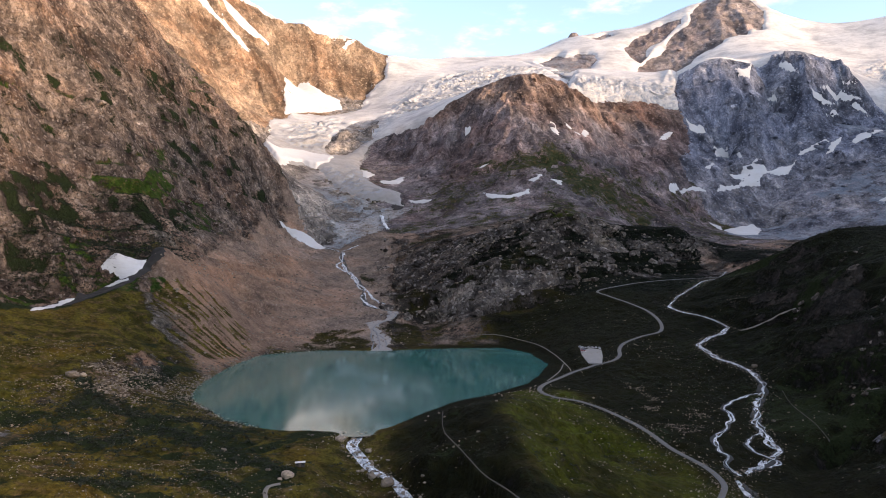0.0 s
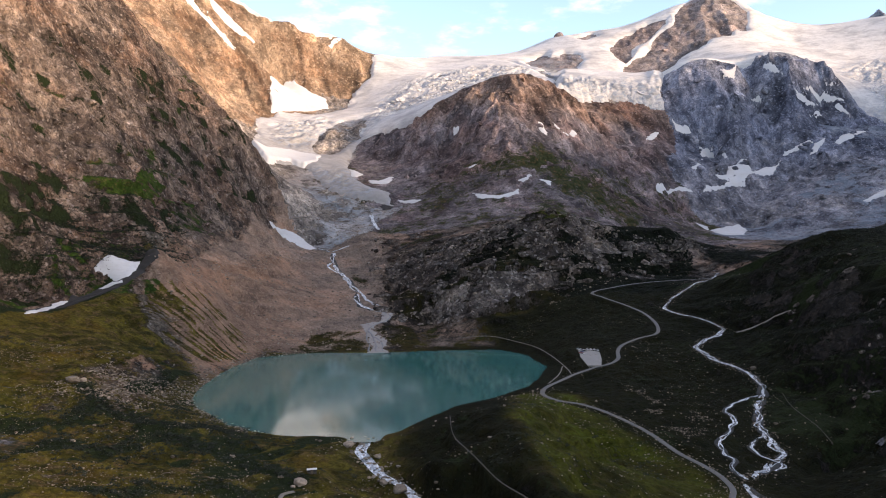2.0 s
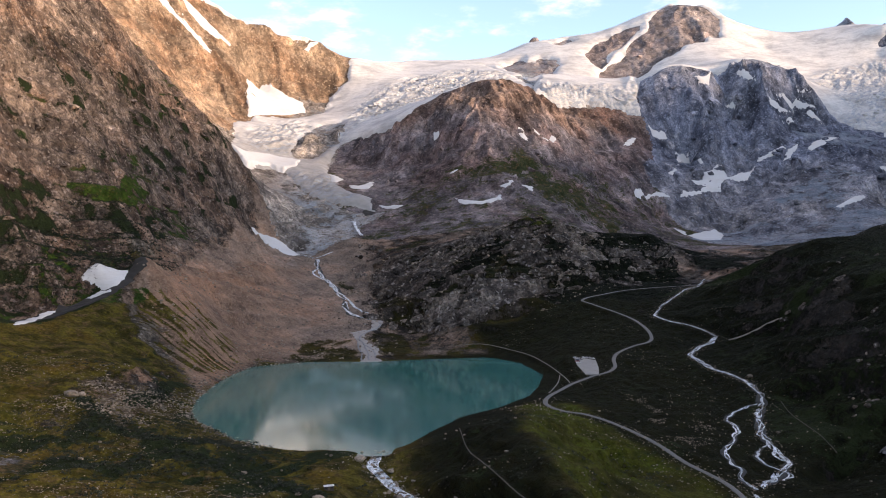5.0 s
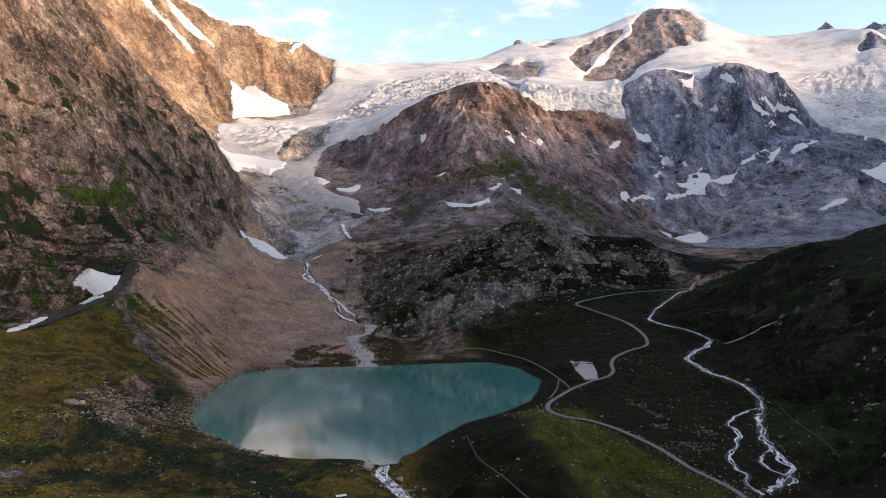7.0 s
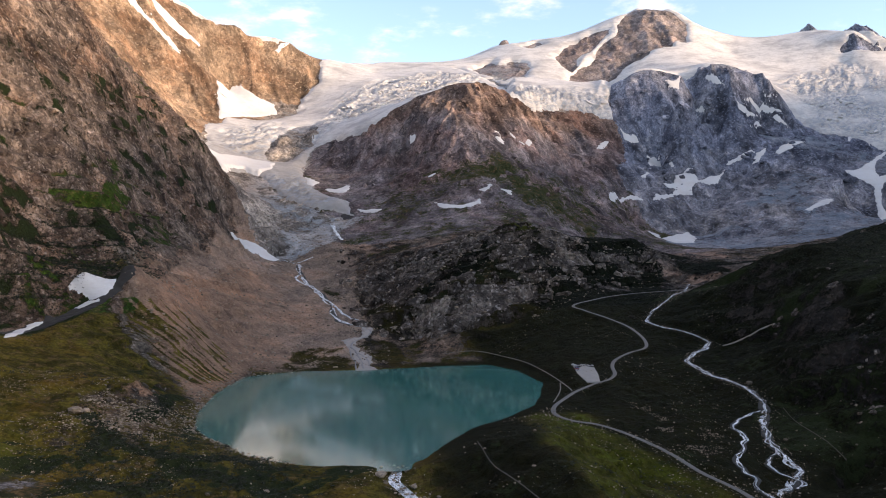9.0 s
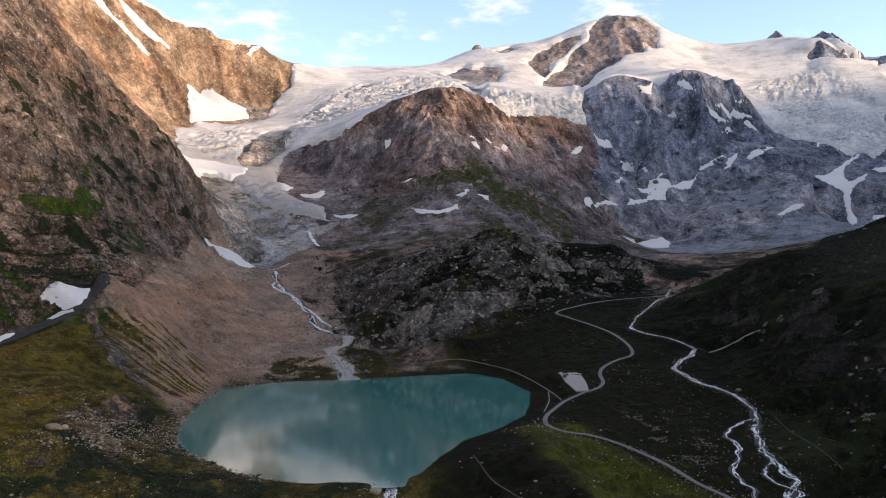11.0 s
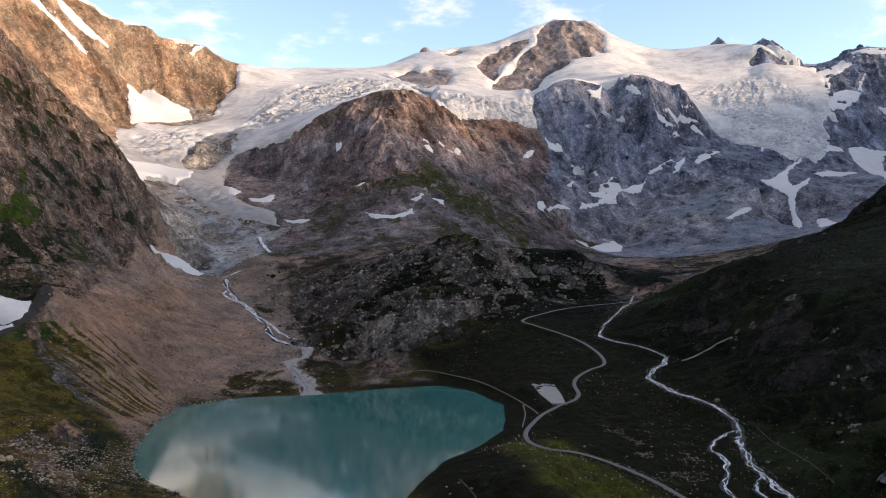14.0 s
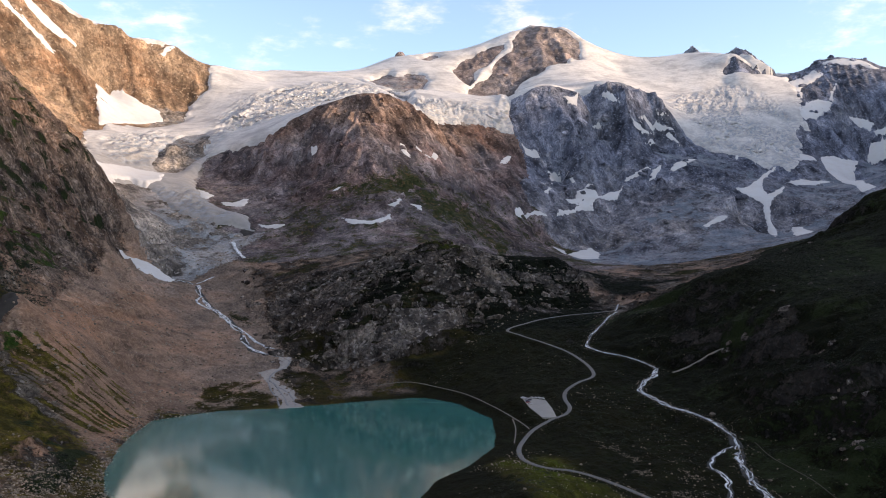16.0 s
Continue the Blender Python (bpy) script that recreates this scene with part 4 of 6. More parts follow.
ROCK_ISLAND = [(-311, 2116), (-291, 2188), (-254, 2340), (-188, 2391), (-173, 2268), (-210, 2131), (-248, 2077), (-290, 2074)]
HANGING = [(350, 2300), (390, 2474), (430, 2620), (560, 2680), (740, 2680), (720, 2500), (695, 2451), (692, 2390), (657, 2385), (610, 2392), (525, 2380), (430, 2330)]
SNOWFIELD = [(300, 2990), (390, 2640), (492, 2600), (690, 2560), (760, 2540), (900, 2560), (1050, 2580), (1200, 2590), (1290, 2530), (1330, 2440), (1420, 2350), (1545, 2290), (1620, 2330),
             (1700, 2400), (1760, 2480), (1850, 2600), (1950, 2750), (2000, 2900), (2060, 3000), (1900, 3380), (1500, 3430), (1100, 3520), (700, 3520), (300, 3450), (0, 3420), (-120, 3200), (60, 3060)]
FACES = [[(681, 3027), (735, 3107), (798, 3174), (870, 3222), (946, 3204), (929, 3167), (863, 3124), (781, 3033), (704, 2910), (689, 2951)],
         [(652, 2793), (694, 2875), (790, 2990), (877, 3095), (944, 3162), (1017, 3239), (1060, 3330), (1200, 3330), (1247, 3184), (1224, 3120), (1198, 3044), (1129, 2989), (1027, 2983), (964, 2930), (906, 2916), (867, 2862), (750, 2640), (701, 2600), (654, 2650)],
         [(346, 2964), (381, 3031), (439, 3058), (448, 2989), (509, 3029), (556, 2997), (545, 2882), (496, 2765), (445, 2751), (411, 2665), (384, 2734)],
         [(505, 3309), (560, 3380), (620, 3300), (600, 3260), (535, 3270)], [(590, 3200), (650, 3230), (665, 3180), (610, 3150)],
         [(1300, 3230), (1361, 3330), (1470, 3300), (1421, 3225), (1340, 3215)],
         [(1725, 3240), (1780, 3330), (1905, 3290), (1890, 3190), (1800, 3140), (1735, 3175)],
         [(1800, 2990), (1805, 3050), (1900, 3040), (1975, 2960), (2000, 2870), (1950, 2830), (1905, 2880), (1870, 2930)], [(1735, 2880), (1780, 2925), (1850, 2900), (1900, 2850), (1840, 2840), (1770, 2860)]]
ICE_BEDS += [(GLACIER, [ROCK_ISLAND]), (HANGING, []), (SNOWFIELD, FACES)]


# ---- mountains and ground ----
REGIONS = {   # name: grain of the mesh, material, label, plan seeds
    "ground": (1.7, VALLEY, "", [(-150, 400), (0, 500), (0, 700), (150, 600), (-60, 850), (200, 820), (200, 450), (-230, 600), (-240, 800), (-250, 950), (-100, 1000), (-170, 1150), (100, 850), (-200, 350), (60, 350), (-330, 650)]),
    "left_mountain": (2.2, BROWN, "steep brown gneiss mountainside with grassy ledges", [(-480, 1000), (-450, 1250), (-470, 800), (-380, 1480), (-560, 1400), (-400, 1050), (-390, 900), (-330, 1300), (-350, 1150), (-620, 1500)]),
    "crag_hill": (2.0, GREY, "grey glacier-polished crag with patches of turf", [(140, 1080), (260, 1150), (40, 1080), (-30, 1180), (380, 1230), (330, 1150), (60, 1300), (-60, 1400)]),
    "dark_hill": (2.2, VALLEY, "dark grassy hillside with scattered outcrops", [(420, 850), (340, 640), (600, 950), (430, 600), (310, 560), (360, 750), (300, 450), (480, 1020), (700, 1100)]),
    "upper_valley": (2.6, GREY, "bare stony valley head between crag and hillside", [(400, 1130), (470, 1170), (560, 1190), (480, 1260), (640, 1220), (720, 1230), (520, 1340), (640, 1320), (760, 1340), (600, 1450), (860, 1450)]),
    "rust_dome": (3.2, DOMEROCK, "rust-brown rounded rock mountain below the glacier", [(160, 1900), (0, 2000), (300, 1800), (160, 1650), (450, 2050), (-110, 2000), (360, 2150), (-80, 1800), (300, 1550), (550, 1950), (0, 1550), (480, 1650), (560, 2200), (630, 2290), (470, 2260), (590, 2090), (660, 2340)]),
    "slate_mountain": (3.8, BLUEROCK, "dark slate-grey rocky mountain with snow patches", [(900, 2300), (1150, 2300), (1000, 2050), (1300, 2100), (760, 2350), (800, 1850), (1200, 2450), (1500, 2100), (900, 2480), (1100, 1800), (720, 2110), (770, 2250)]),
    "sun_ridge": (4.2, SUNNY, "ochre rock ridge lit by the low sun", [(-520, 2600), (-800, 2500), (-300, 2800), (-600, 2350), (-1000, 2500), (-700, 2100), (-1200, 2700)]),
    "ice_basin": (4.0, BASINROCK, "bare rock basin under the glacier tongue", [(-280, 2000), (-300, 2250), (-250, 1800), (-180, 2400), (-200, 2600), (0, 2700), (-180, 1600), (200, 2600), (500, 2500), (0, 3000)]),
    "snow_peak": (5.0, PEAKROCK, "high rock peak rising out of the snowfields", [(900, 3200), (600, 3100), (1200, 3200), (700, 2800), (1000, 2900), (1400, 3000), (400, 3100)]),
    "east_peak": (5.2, BLUEROCK, "jagged far peaks with rock faces and snow", [(2200, 2800), (1850, 3050), (2000, 2600), (1700, 2400), (1500, 2600), (2500, 2700), (1800, 2200), (1900, 2900)]),
}
_ids = list(REGIONS)
_seeds = np.array([(x, y, i) for i, n in enumerate(_ids) for x, y in REGIONS[n][3]], float)


def region_of(x, y):
    wx, wy = x + 30 * fbm(x, y, 130, 2, 41), y + 30 * fbm(x, y, 130, 2, 43)
    best, rid = np.full(len(x), 1e18), np.zeros(len(x), int)
    for sx, sy, i in _seeds:
        d = (wx - sx) ** 2 + (wy - sy) ** 2
        m = d < best
        best[m], rid[m] = d[m], int(i)
    return rid


def in_wedge(x, y, pad):
    return (x > -0.60 * y - 70 + 0 * pad - pad) & (x < -90 + 0.96 * (y - 89) + 90 + pad) & (y > 235 - pad) & (y < 3620 + pad)


GREEN_SPOTS = [(170, 1212, 30)]
# turf ledges and scrub on the steep left face: distance along it, height, half length, half height
GREEN_LEDGES = [(985, 198, 34, 7), (1030, 188, 34, 9), (1065, 196, 22, 6), (950, 305, 40, 9), (1040, 312, 30, 7), (1180, 250, 25, 6), (1250, 300, 30, 7), (1130, 288, 24, 6), (1290, 240, 24, 7),
                (1100, 232, 26, 5), (880, 118, 30, 6), (840, 100, 26, 6), (860, 150, 20, 5), (990, 258, 24, 5), (1340, 330, 26, 7), (920, 240, 22, 6)]
SCRUB_BELT = [(860, 120, 70, 32), (930, 140, 60, 28), (1000, 150, 60, 28), (1060, 160, 50, 22), (820, 90, 50, 22), (960, 105, 40, 16), (1090, 130, 30, 10)]


def ledges(y, z, lst):
    v = np.zeros(len(y))
    for sy, sz, ry, rz in lst:
        v = np.maximum(v, np.exp(-((y - sy) / ry) ** 2 - ((z - sz) / rz) ** 2))
    return v


JUNIPER_BANDS = [[(-251, 565), (-220, 519), (-196, 501), (-174, 482), (-156, 475), (-139, 470), (-119, 453), (-99, 433), (-83, 415)], [(-229, 475), (-225, 499), (-235, 544)],
                 [(-170, 369), (-154, 366), (-148, 390)], [(-197, 510), (-180, 498), (-165, 494), (-151, 514), (-122, 495)], [(-221, 451), (-192, 436), (-180, 458)],
                 [(-137, 389), (-124, 397), (-106, 393)], [(-225, 595), (-222, 622), (-225, 684), (-219, 727)]]
BARE_EARTH = [[(-223, 473), (-216, 494), (-190, 490), (-187, 469), (-204, 454)], [(-187, 412), (-184, 426), (-170, 413), (-171, 387)], [(-321, 614), (-284, 613), (-269, 562), (-298, 584)]]
STONY_GROUND = [(142, 663), (168, 635), (196, 595), (178, 539), (161, 537), (146, 555), (138, 600)]


def juniper(x, y, width=6.5):
    """1 in the middle of the dark juniper bands of the meadow."""
    d = np.min([line_distance(x, y, b)[0] for b in JUNIPER_BANDS], 0)
    return np.exp(-(d / width) ** 2)


SHRUB_SPOTS = [(-200, 520, 34), (-170, 470, 30), (-150, 520, 22), (-120, 480, 22), (-230, 470, 26)]
LUSH_SPOTS = [(100, 470, 36), (122, 432, 36), (88, 500, 32), (75, 450, 48), (100, 425, 34), (62, 412, 26), (48, 480, 24), (62, 520, 20), (-340, 520, 45), (-300, 470, 45), (170, 1212, 26), (90, 600, 14)]
KNOLL_TURF = [(45, 606), (61, 624), (79, 584), (106, 560), (119, 538), (134, 514), (149, 486), (152, 458), (45, 369), (38, 402), (33, 442)]
SCREE_ZONE = [(-322, 910), (-306, 868), (-270, 805), (-235, 748), (-208, 690), (-195, 660), (-205, 760), (-180, 850), (-100, 880), (-40, 880), (-38, 960), (-50, 1000), (-70, 1120),
              (-70, 1300), (-90, 1500), (-60, 1640), (-180, 1660), (-260, 1700), (-300, 1560), (-290, 1420), (-300, 1250), (-310, 1080), (-325, 985)]
RUBBLE_ZONE = [(-253, 496), (-256, 531), (-267, 580), (-269, 620), (-250, 653), (-237, 694), (-210, 637), (-203, 567), (-200, 513), (-214, 508), (-250, 570), (-249, 534), (-241, 501)]


# on the steep left face: outlines by distance along it and height
FACE_MEADOWS = [[(1000, 204), (1008, 204), (1010, 191), (1018, 193), (1031, 195), (1087, 209), (1139, 214), (1152, 198), (1163, 191), (1121, 188), (1092, 190), (1115, 175), (1167, 179), (1200, 176), (1183, 169), (1140, 171), (1075, 169), (1015, 175), (1001, 175), (994, 181), (992, 190)],
                [(888, 134), (889, 128), (884, 114), (874, 99), (871, 93), (866, 99), (866, 114), (866, 120)],
                [(845, 106), (843, 94), (841, 77), (832, 66), (822, 67), (829, 83)], [(791, 77), (793, 66), (791, 58), (780, 56), (779, 70)], [(1020, 225), (1039, 230), (1043, 220), (1027, 215)]]
FACE_SCRUB = [[(861, 183), (924, 190), (973, 204), (993, 198), (987, 181), (1007, 173), (1105, 168), (1132, 157), (1086, 137), (1011, 133), (975, 116), (958, 116), (974, 129), (938, 120), (888, 114), (896, 126), (892, 139), (853, 135), (842, 159)],
              [(827, 135), (856, 138), (854, 123), (845, 106), (842, 83), (835, 66), (827, 63), (789, 55), (793, 80)]]
FORELAND = [(-60, 885), (60, 890), (45, 950), (-10, 990), (-75, 1015)]
MORAINE_TURF = [(-335, 840), (-300, 825), (-268, 790), (-228, 738), (-236, 690), (-300, 690), (-345, 740)]
RUNNELS = [(-310, 868), (-292, 885), (-270, 905), (-240, 900), (-205, 868), (-196, 810), (-222, 762), (-262, 772), (-296, 818), (-312, 855)]
# recess in the crag, its shade painted as near-black turf
SHADED_GULLY = [(129, 1177), (100, 1180), (75, 1173), (61, 1138), (32, 1110), (8, 1078), (-14, 1090), (15, 1039), (51, 1047), (82, 1063), (110, 1120), (129, 1150)]
SLABS = [[(71, 1019), (90, 1037), (123, 1039), (157, 1028), (142, 998), (110, 989), (100, 961), (72, 956), (54, 971), (52, 1006)],
         [(-18, 1002), (7, 1014), (35, 1005), (13, 974), (-7, 972)], [(-126, 1336), (-71, 1347), (18, 1188), (9, 1105), (-30, 1111), (-77, 1122), (-119, 1251)]]
SHORE_TURF = [[(-145, 946), (-121, 965), (-93, 950), (-82, 908), (-86, 868), (-133, 859), (-159, 877)], [(-77, 960), (-62, 987), (-28, 982), (-20, 919), (-26, 868), (-50, 867), (-58, 920)]]


def zone(x, y, poly, soft):
    """1 inside a plan outline, fading over its edge."""
    d = line_distance(x, y, poly + poly[:1])[0]
    return smooth(np.where(inside(x, y, poly), d, -d), -soft, soft)


def spots(x, y, lst):
    v = np.zeros(len(x))
    for sx, sy, r in lst:
        a, b = (0.42, 1.5) if sx < -340 and sy > 780 else (1.0, 1.0)       # long along the steep face
        v = np.maximum(v, np.exp(-((x - sx) / (r * a)) ** 2 - ((y - sy) / (r * b)) ** 2))
    return v


def cover(x, y, z, slope, name):
    """How much turf, scree and scrub lies on the ground; shade is painted in with scrub and heath."""
    n1, n2 = fbm(x, y, 60, 4, 31), fbm(x, y, 24, 4, 37)
    grass, scree, shrub = np.zeros(len(x)), np.zeros(len(x)), np.zeros(len(x))
    if name in ("ground", "left_mountain", "crag_hill", "dark_hill"):
        sz = np.clip(zone(x, y, SCREE_ZONE, 34) + 0.35 * n1 * (1 - np.abs(2 * zone(x, y, SCREE_ZONE, 34) - 1)), 0, 1)
        rb = zone(x, y, RUBBLE_ZONE, 16)
        grass = 0.95 - 0.75 * smooth(slope, 0.45, 0.95) + 0.35 * n1 + 0.25 * n2
        grass *= (1 - sz) * (1 - 0.55 * rb)
        scree = np.maximum(sz, (0.55 + 0.7 * n2) * rb)
        for p in BARE_EARTH:
            e = zone(x, y, p, 10) * (0.42 + 0.8 * n2)
            scree, grass = np.maximum(scree, e), grass - 0.5 * e
        knob = np.exp(-((x - 85) / 70) ** 2 - ((y - 440) / 90) ** 2)
        grass = grass + 0.5 * knob + 0.6 * (x > -45) * (x < 150) * smooth(-y, -590, -540)
        # green runnels down the moraine
        run = zone(x, y, RUNNELS, 9)
        strip = run * (0.40 + 0.80 * vnoise((x - 0.5 * y) / 150, (y + 0.5 * x + 1.5 * n1) / 3.2, 51) + 0.3 * n1)
        grass = np.maximum(grass, zone(x, y, MORAINE_TURF, 12) * (0.85 + 0.4 * n2))
        fore = zone(x, y, FORELAND, 14)
        grass = grass * (1 - fore) + fore * (0.30 + 0.5 * n2)
        scree = np.maximum(scree * (1 - 0.5 * fore), 0.5 * fore)
        for p in SHORE_TURF:
            grass = np.maximum(grass, zone(x, y, p, 9) * (0.62 + 0.55 * n2))
        if name == "left_mountain":
            band = vnoise((z + 0.25 * y) / 30, (y - 0.3 * z) / 140, 53)
            grass = 0.20 + 0.36 * band + 0.30 * n1 - 0.25 * smooth(slope, 1.2, 2.0)
            grass *= 1 - sz
            z = base_height(x, y)[0]
            n1, n2 = fbm(y, 1.2 * z, 50, 4, 31), fbm(y, 1.2 * z, 20, 4, 37)
            mead = np.max([zone(y, z + 5 * n2, p, 4) for p in FACE_MEADOWS], 0)
            grass = np.maximum(np.maximum(grass, ledges(y, z, GREEN_LEDGES[3:]) * (0.75 + 0.5 * n2)) * (1 - sz), mead * (0.95 + 0.5 * n2))
            shrub = np.maximum(zone(y + 15 * n1, z + 12 * n2, FACE_SCRUB[0], 10) * (0.42 + 1.5 * n2), zone(y, z + 6 * n2, FACE_SCRUB[1], 8) * (0.62 + 1.1 * n2))
            shrub = np.maximum(shrub, (0.14 + 0.9 * n2 + 0.5 * n1) * smooth(z, 130, 180) * (1 - smooth(z, 330, 480)))
            shrub = shrub * (1 - 0.95 * mead) * (1 - sz)
        elif name == "crag_hill":
            grass = 0.52 - 0.4 * smooth(slope, 0.28, 0.6) + 0.85 * n1 + 0.5 * n2 - 0.5 * sz - 0.5 * smooth(y, 1230, 1330) + 0.45 * smooth(x, 140, 250)
            slab = np.max([zone(x, y, p, 10) for p in SLABS], 0)
            gul = zone(x, y, SHADED_GULLY, 10)
            grass = np.maximum(grass * (1 - 0.85 * slab), gul * (0.75 + 0.4 * n2))
            scree = np.maximum(scree, smooth(y, 1230, 1330) * (0.55 + 0.5 * n2))
        elif name == "dark_hill":
            grass = 1.0 - 0.4 * smooth(slope, 0.5, 0.9) + 0.5 * n1 + 0.35 * n2
            shrub = np.clip(0.30 + 0.7 * n1, 0, 1)
        else:
            shrub = np.maximum(0.9 * spots(x, y, SHRUB_SPOTS) * (0.6 + 0.8 * n2), 0.10 + 0.55 * n2 - 0.6 * sz - 0.5 * smooth(z, 14, 30))
            shrub = np.maximum(shrub, juniper(x + 5 * n2, y + 7 * n1, 8) * (1.05 + 0.9 * n2))
            # hollows between the hummocks: scrub that also paints their shade
            hollow = ridged(x * 0.8 + y * 0.6, (y * 0.8 - x * 0.6) * 2.1, 46, 3, 241)
            shrub = np.maximum(shrub, smooth(-hollow, 0.05, 0.6) * (0.75 + 0.8 * n2) * smooth(-x, 40, 80) * (1 - smooth(z, 18, 40)) * (1 - sz) * (1 - rb))
            shrub *= 1 - sz
        grass = np.maximum(grass * (1 - run), strip)
        # shade behind the moraine crest, painted as dark scrub
        behind = np.exp(-((line_distance(x, y, [(p[0] - 13, p[1] + 9) for p in MORAINE_CREST[2:]])[0]) / 12) ** 2)
        shrub = np.maximum(shrub, 1.3 * behind)
        grass = np.maximum(grass, 1.15 * spots(x, y, GREEN_SPOTS))
        shrub *= 1 - 0.9 * spots(x, y, GREEN_SPOTS)
    elif name == "upper_valley":
        grass = 0.42 + 0.7 * n1 + 0.4 * n2
        scree = 0.5 + 0.7 * n2 - 0.3 * n1
    elif name == "rust_dome":
        grass = 0.38 - 0.5 * smooth(z, 260, 400) + 0.4 * n1 + 0.3 * np.exp(-((x - 280) / 110) ** 2 - ((y - 1790) / 110) ** 2)
        scree = 0.35 + 0.4 * n2 - 0.35 * smooth(slope, 0.4, 0.8)
    else:
        scree = 0.55 * (1 - smooth(slope, 0.35, 0.75)) + 0.35 * n1
        grass = -1 + 0 * x
    lush = np.clip(spots(x, y, LUSH_SPOTS) * (0.8 + 0.5 * n2), 0, 1)
    lush *= np.where((x > -40) & (y < 545), smooth(x + 5 * n2 - 0.02 * (450 - y), 25, 38), 1)      # sunlit green ends at the crest; the knoll's unlit far side is painted dark
    lush = np.maximum(lush * (1 - 0.6 * zone(x, y, KNOLL_TURF, 25)), zone(x + 3 * n2, y + 3 * n2, KNOLL_TURF, 7) * np.clip(0.62 + 0.55 * n2 + 0.3 * n1, 0, 1))
    # right of the outlet: dark heath with the shade there painted in
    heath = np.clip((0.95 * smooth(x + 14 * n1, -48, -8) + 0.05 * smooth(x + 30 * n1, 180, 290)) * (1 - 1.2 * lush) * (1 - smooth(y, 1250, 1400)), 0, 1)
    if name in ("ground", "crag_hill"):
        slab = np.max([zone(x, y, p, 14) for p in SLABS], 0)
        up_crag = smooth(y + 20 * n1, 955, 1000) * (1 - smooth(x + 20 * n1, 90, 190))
        heath = np.maximum(heath * (1 - 0.55 * up_crag) * (1 - slab) * (1 - 0.6 * zone(x, y, FORELAND, 14)), np.maximum(zone(x, y, SHADED_GULLY, 10), 0.6 * np.max([zone(x, y, p, 9) for p in SHORE_TURF], 0)))
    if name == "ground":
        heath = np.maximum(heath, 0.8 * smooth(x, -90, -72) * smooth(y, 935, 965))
    return np.clip(grass, 0, 1), np.clip(scree, 0, 1), np.clip(shrub, 0, 1), lush, heath


def sheet_mesh(name, verts, faces, layers):
    me = bpy.data.meshes.new(name)
    me.vertices.add(len(verts))
    me.vertices.foreach_set("co", np.asarray(verts, np.float32).ravel())
    me.loops.add(faces.size)
    me.loops.foreach_set("vertex_index", faces.ravel().astype(np.int32))
    me.polygons.add(len(faces))
    me.polygons.foreach_set("loop_start", np.arange(0, faces.size, 4, dtype=np.int32))
    me.update(calc_edges=True)
    for key, v in layers.items():
        me.attributes.new(key, "FLOAT", "POINT").data.foreach_set("value", np.asarray(v, np.float32))
    me.shade_smooth()
    return me


def grid_sheet(x0, x1, y0, y1, step, keep):
    """Plan grid: the points and quads for which keep(x, y) holds."""
    nx, ny = int((x1 - x0) / step) + 1, int((y1 - y0) / step) + 1
    gx, gy = np.meshgrid(x0 + step * np.arange(nx), y0 + step * np.arange(ny))
    x, y = gx.ravel(), gy.ravel()
    ok = keep(x, y).reshape(ny, nx)
    q = ok[:-1, :-1] | ok[1:, :-1] | ok[:-1, 1:] | ok[1:, 1:]
    i = (np.arange(ny - 1)[:, None] * nx + np.arange(nx - 1))[q]
    f = np.column_stack([i, i + 1, i + nx + 1, i + nx])
    used = np.unique(f)
    back = np.zeros(nx * ny, np.int64)
    back[used] = np.arange(len(used))
    return x[used], y[used], back[f]


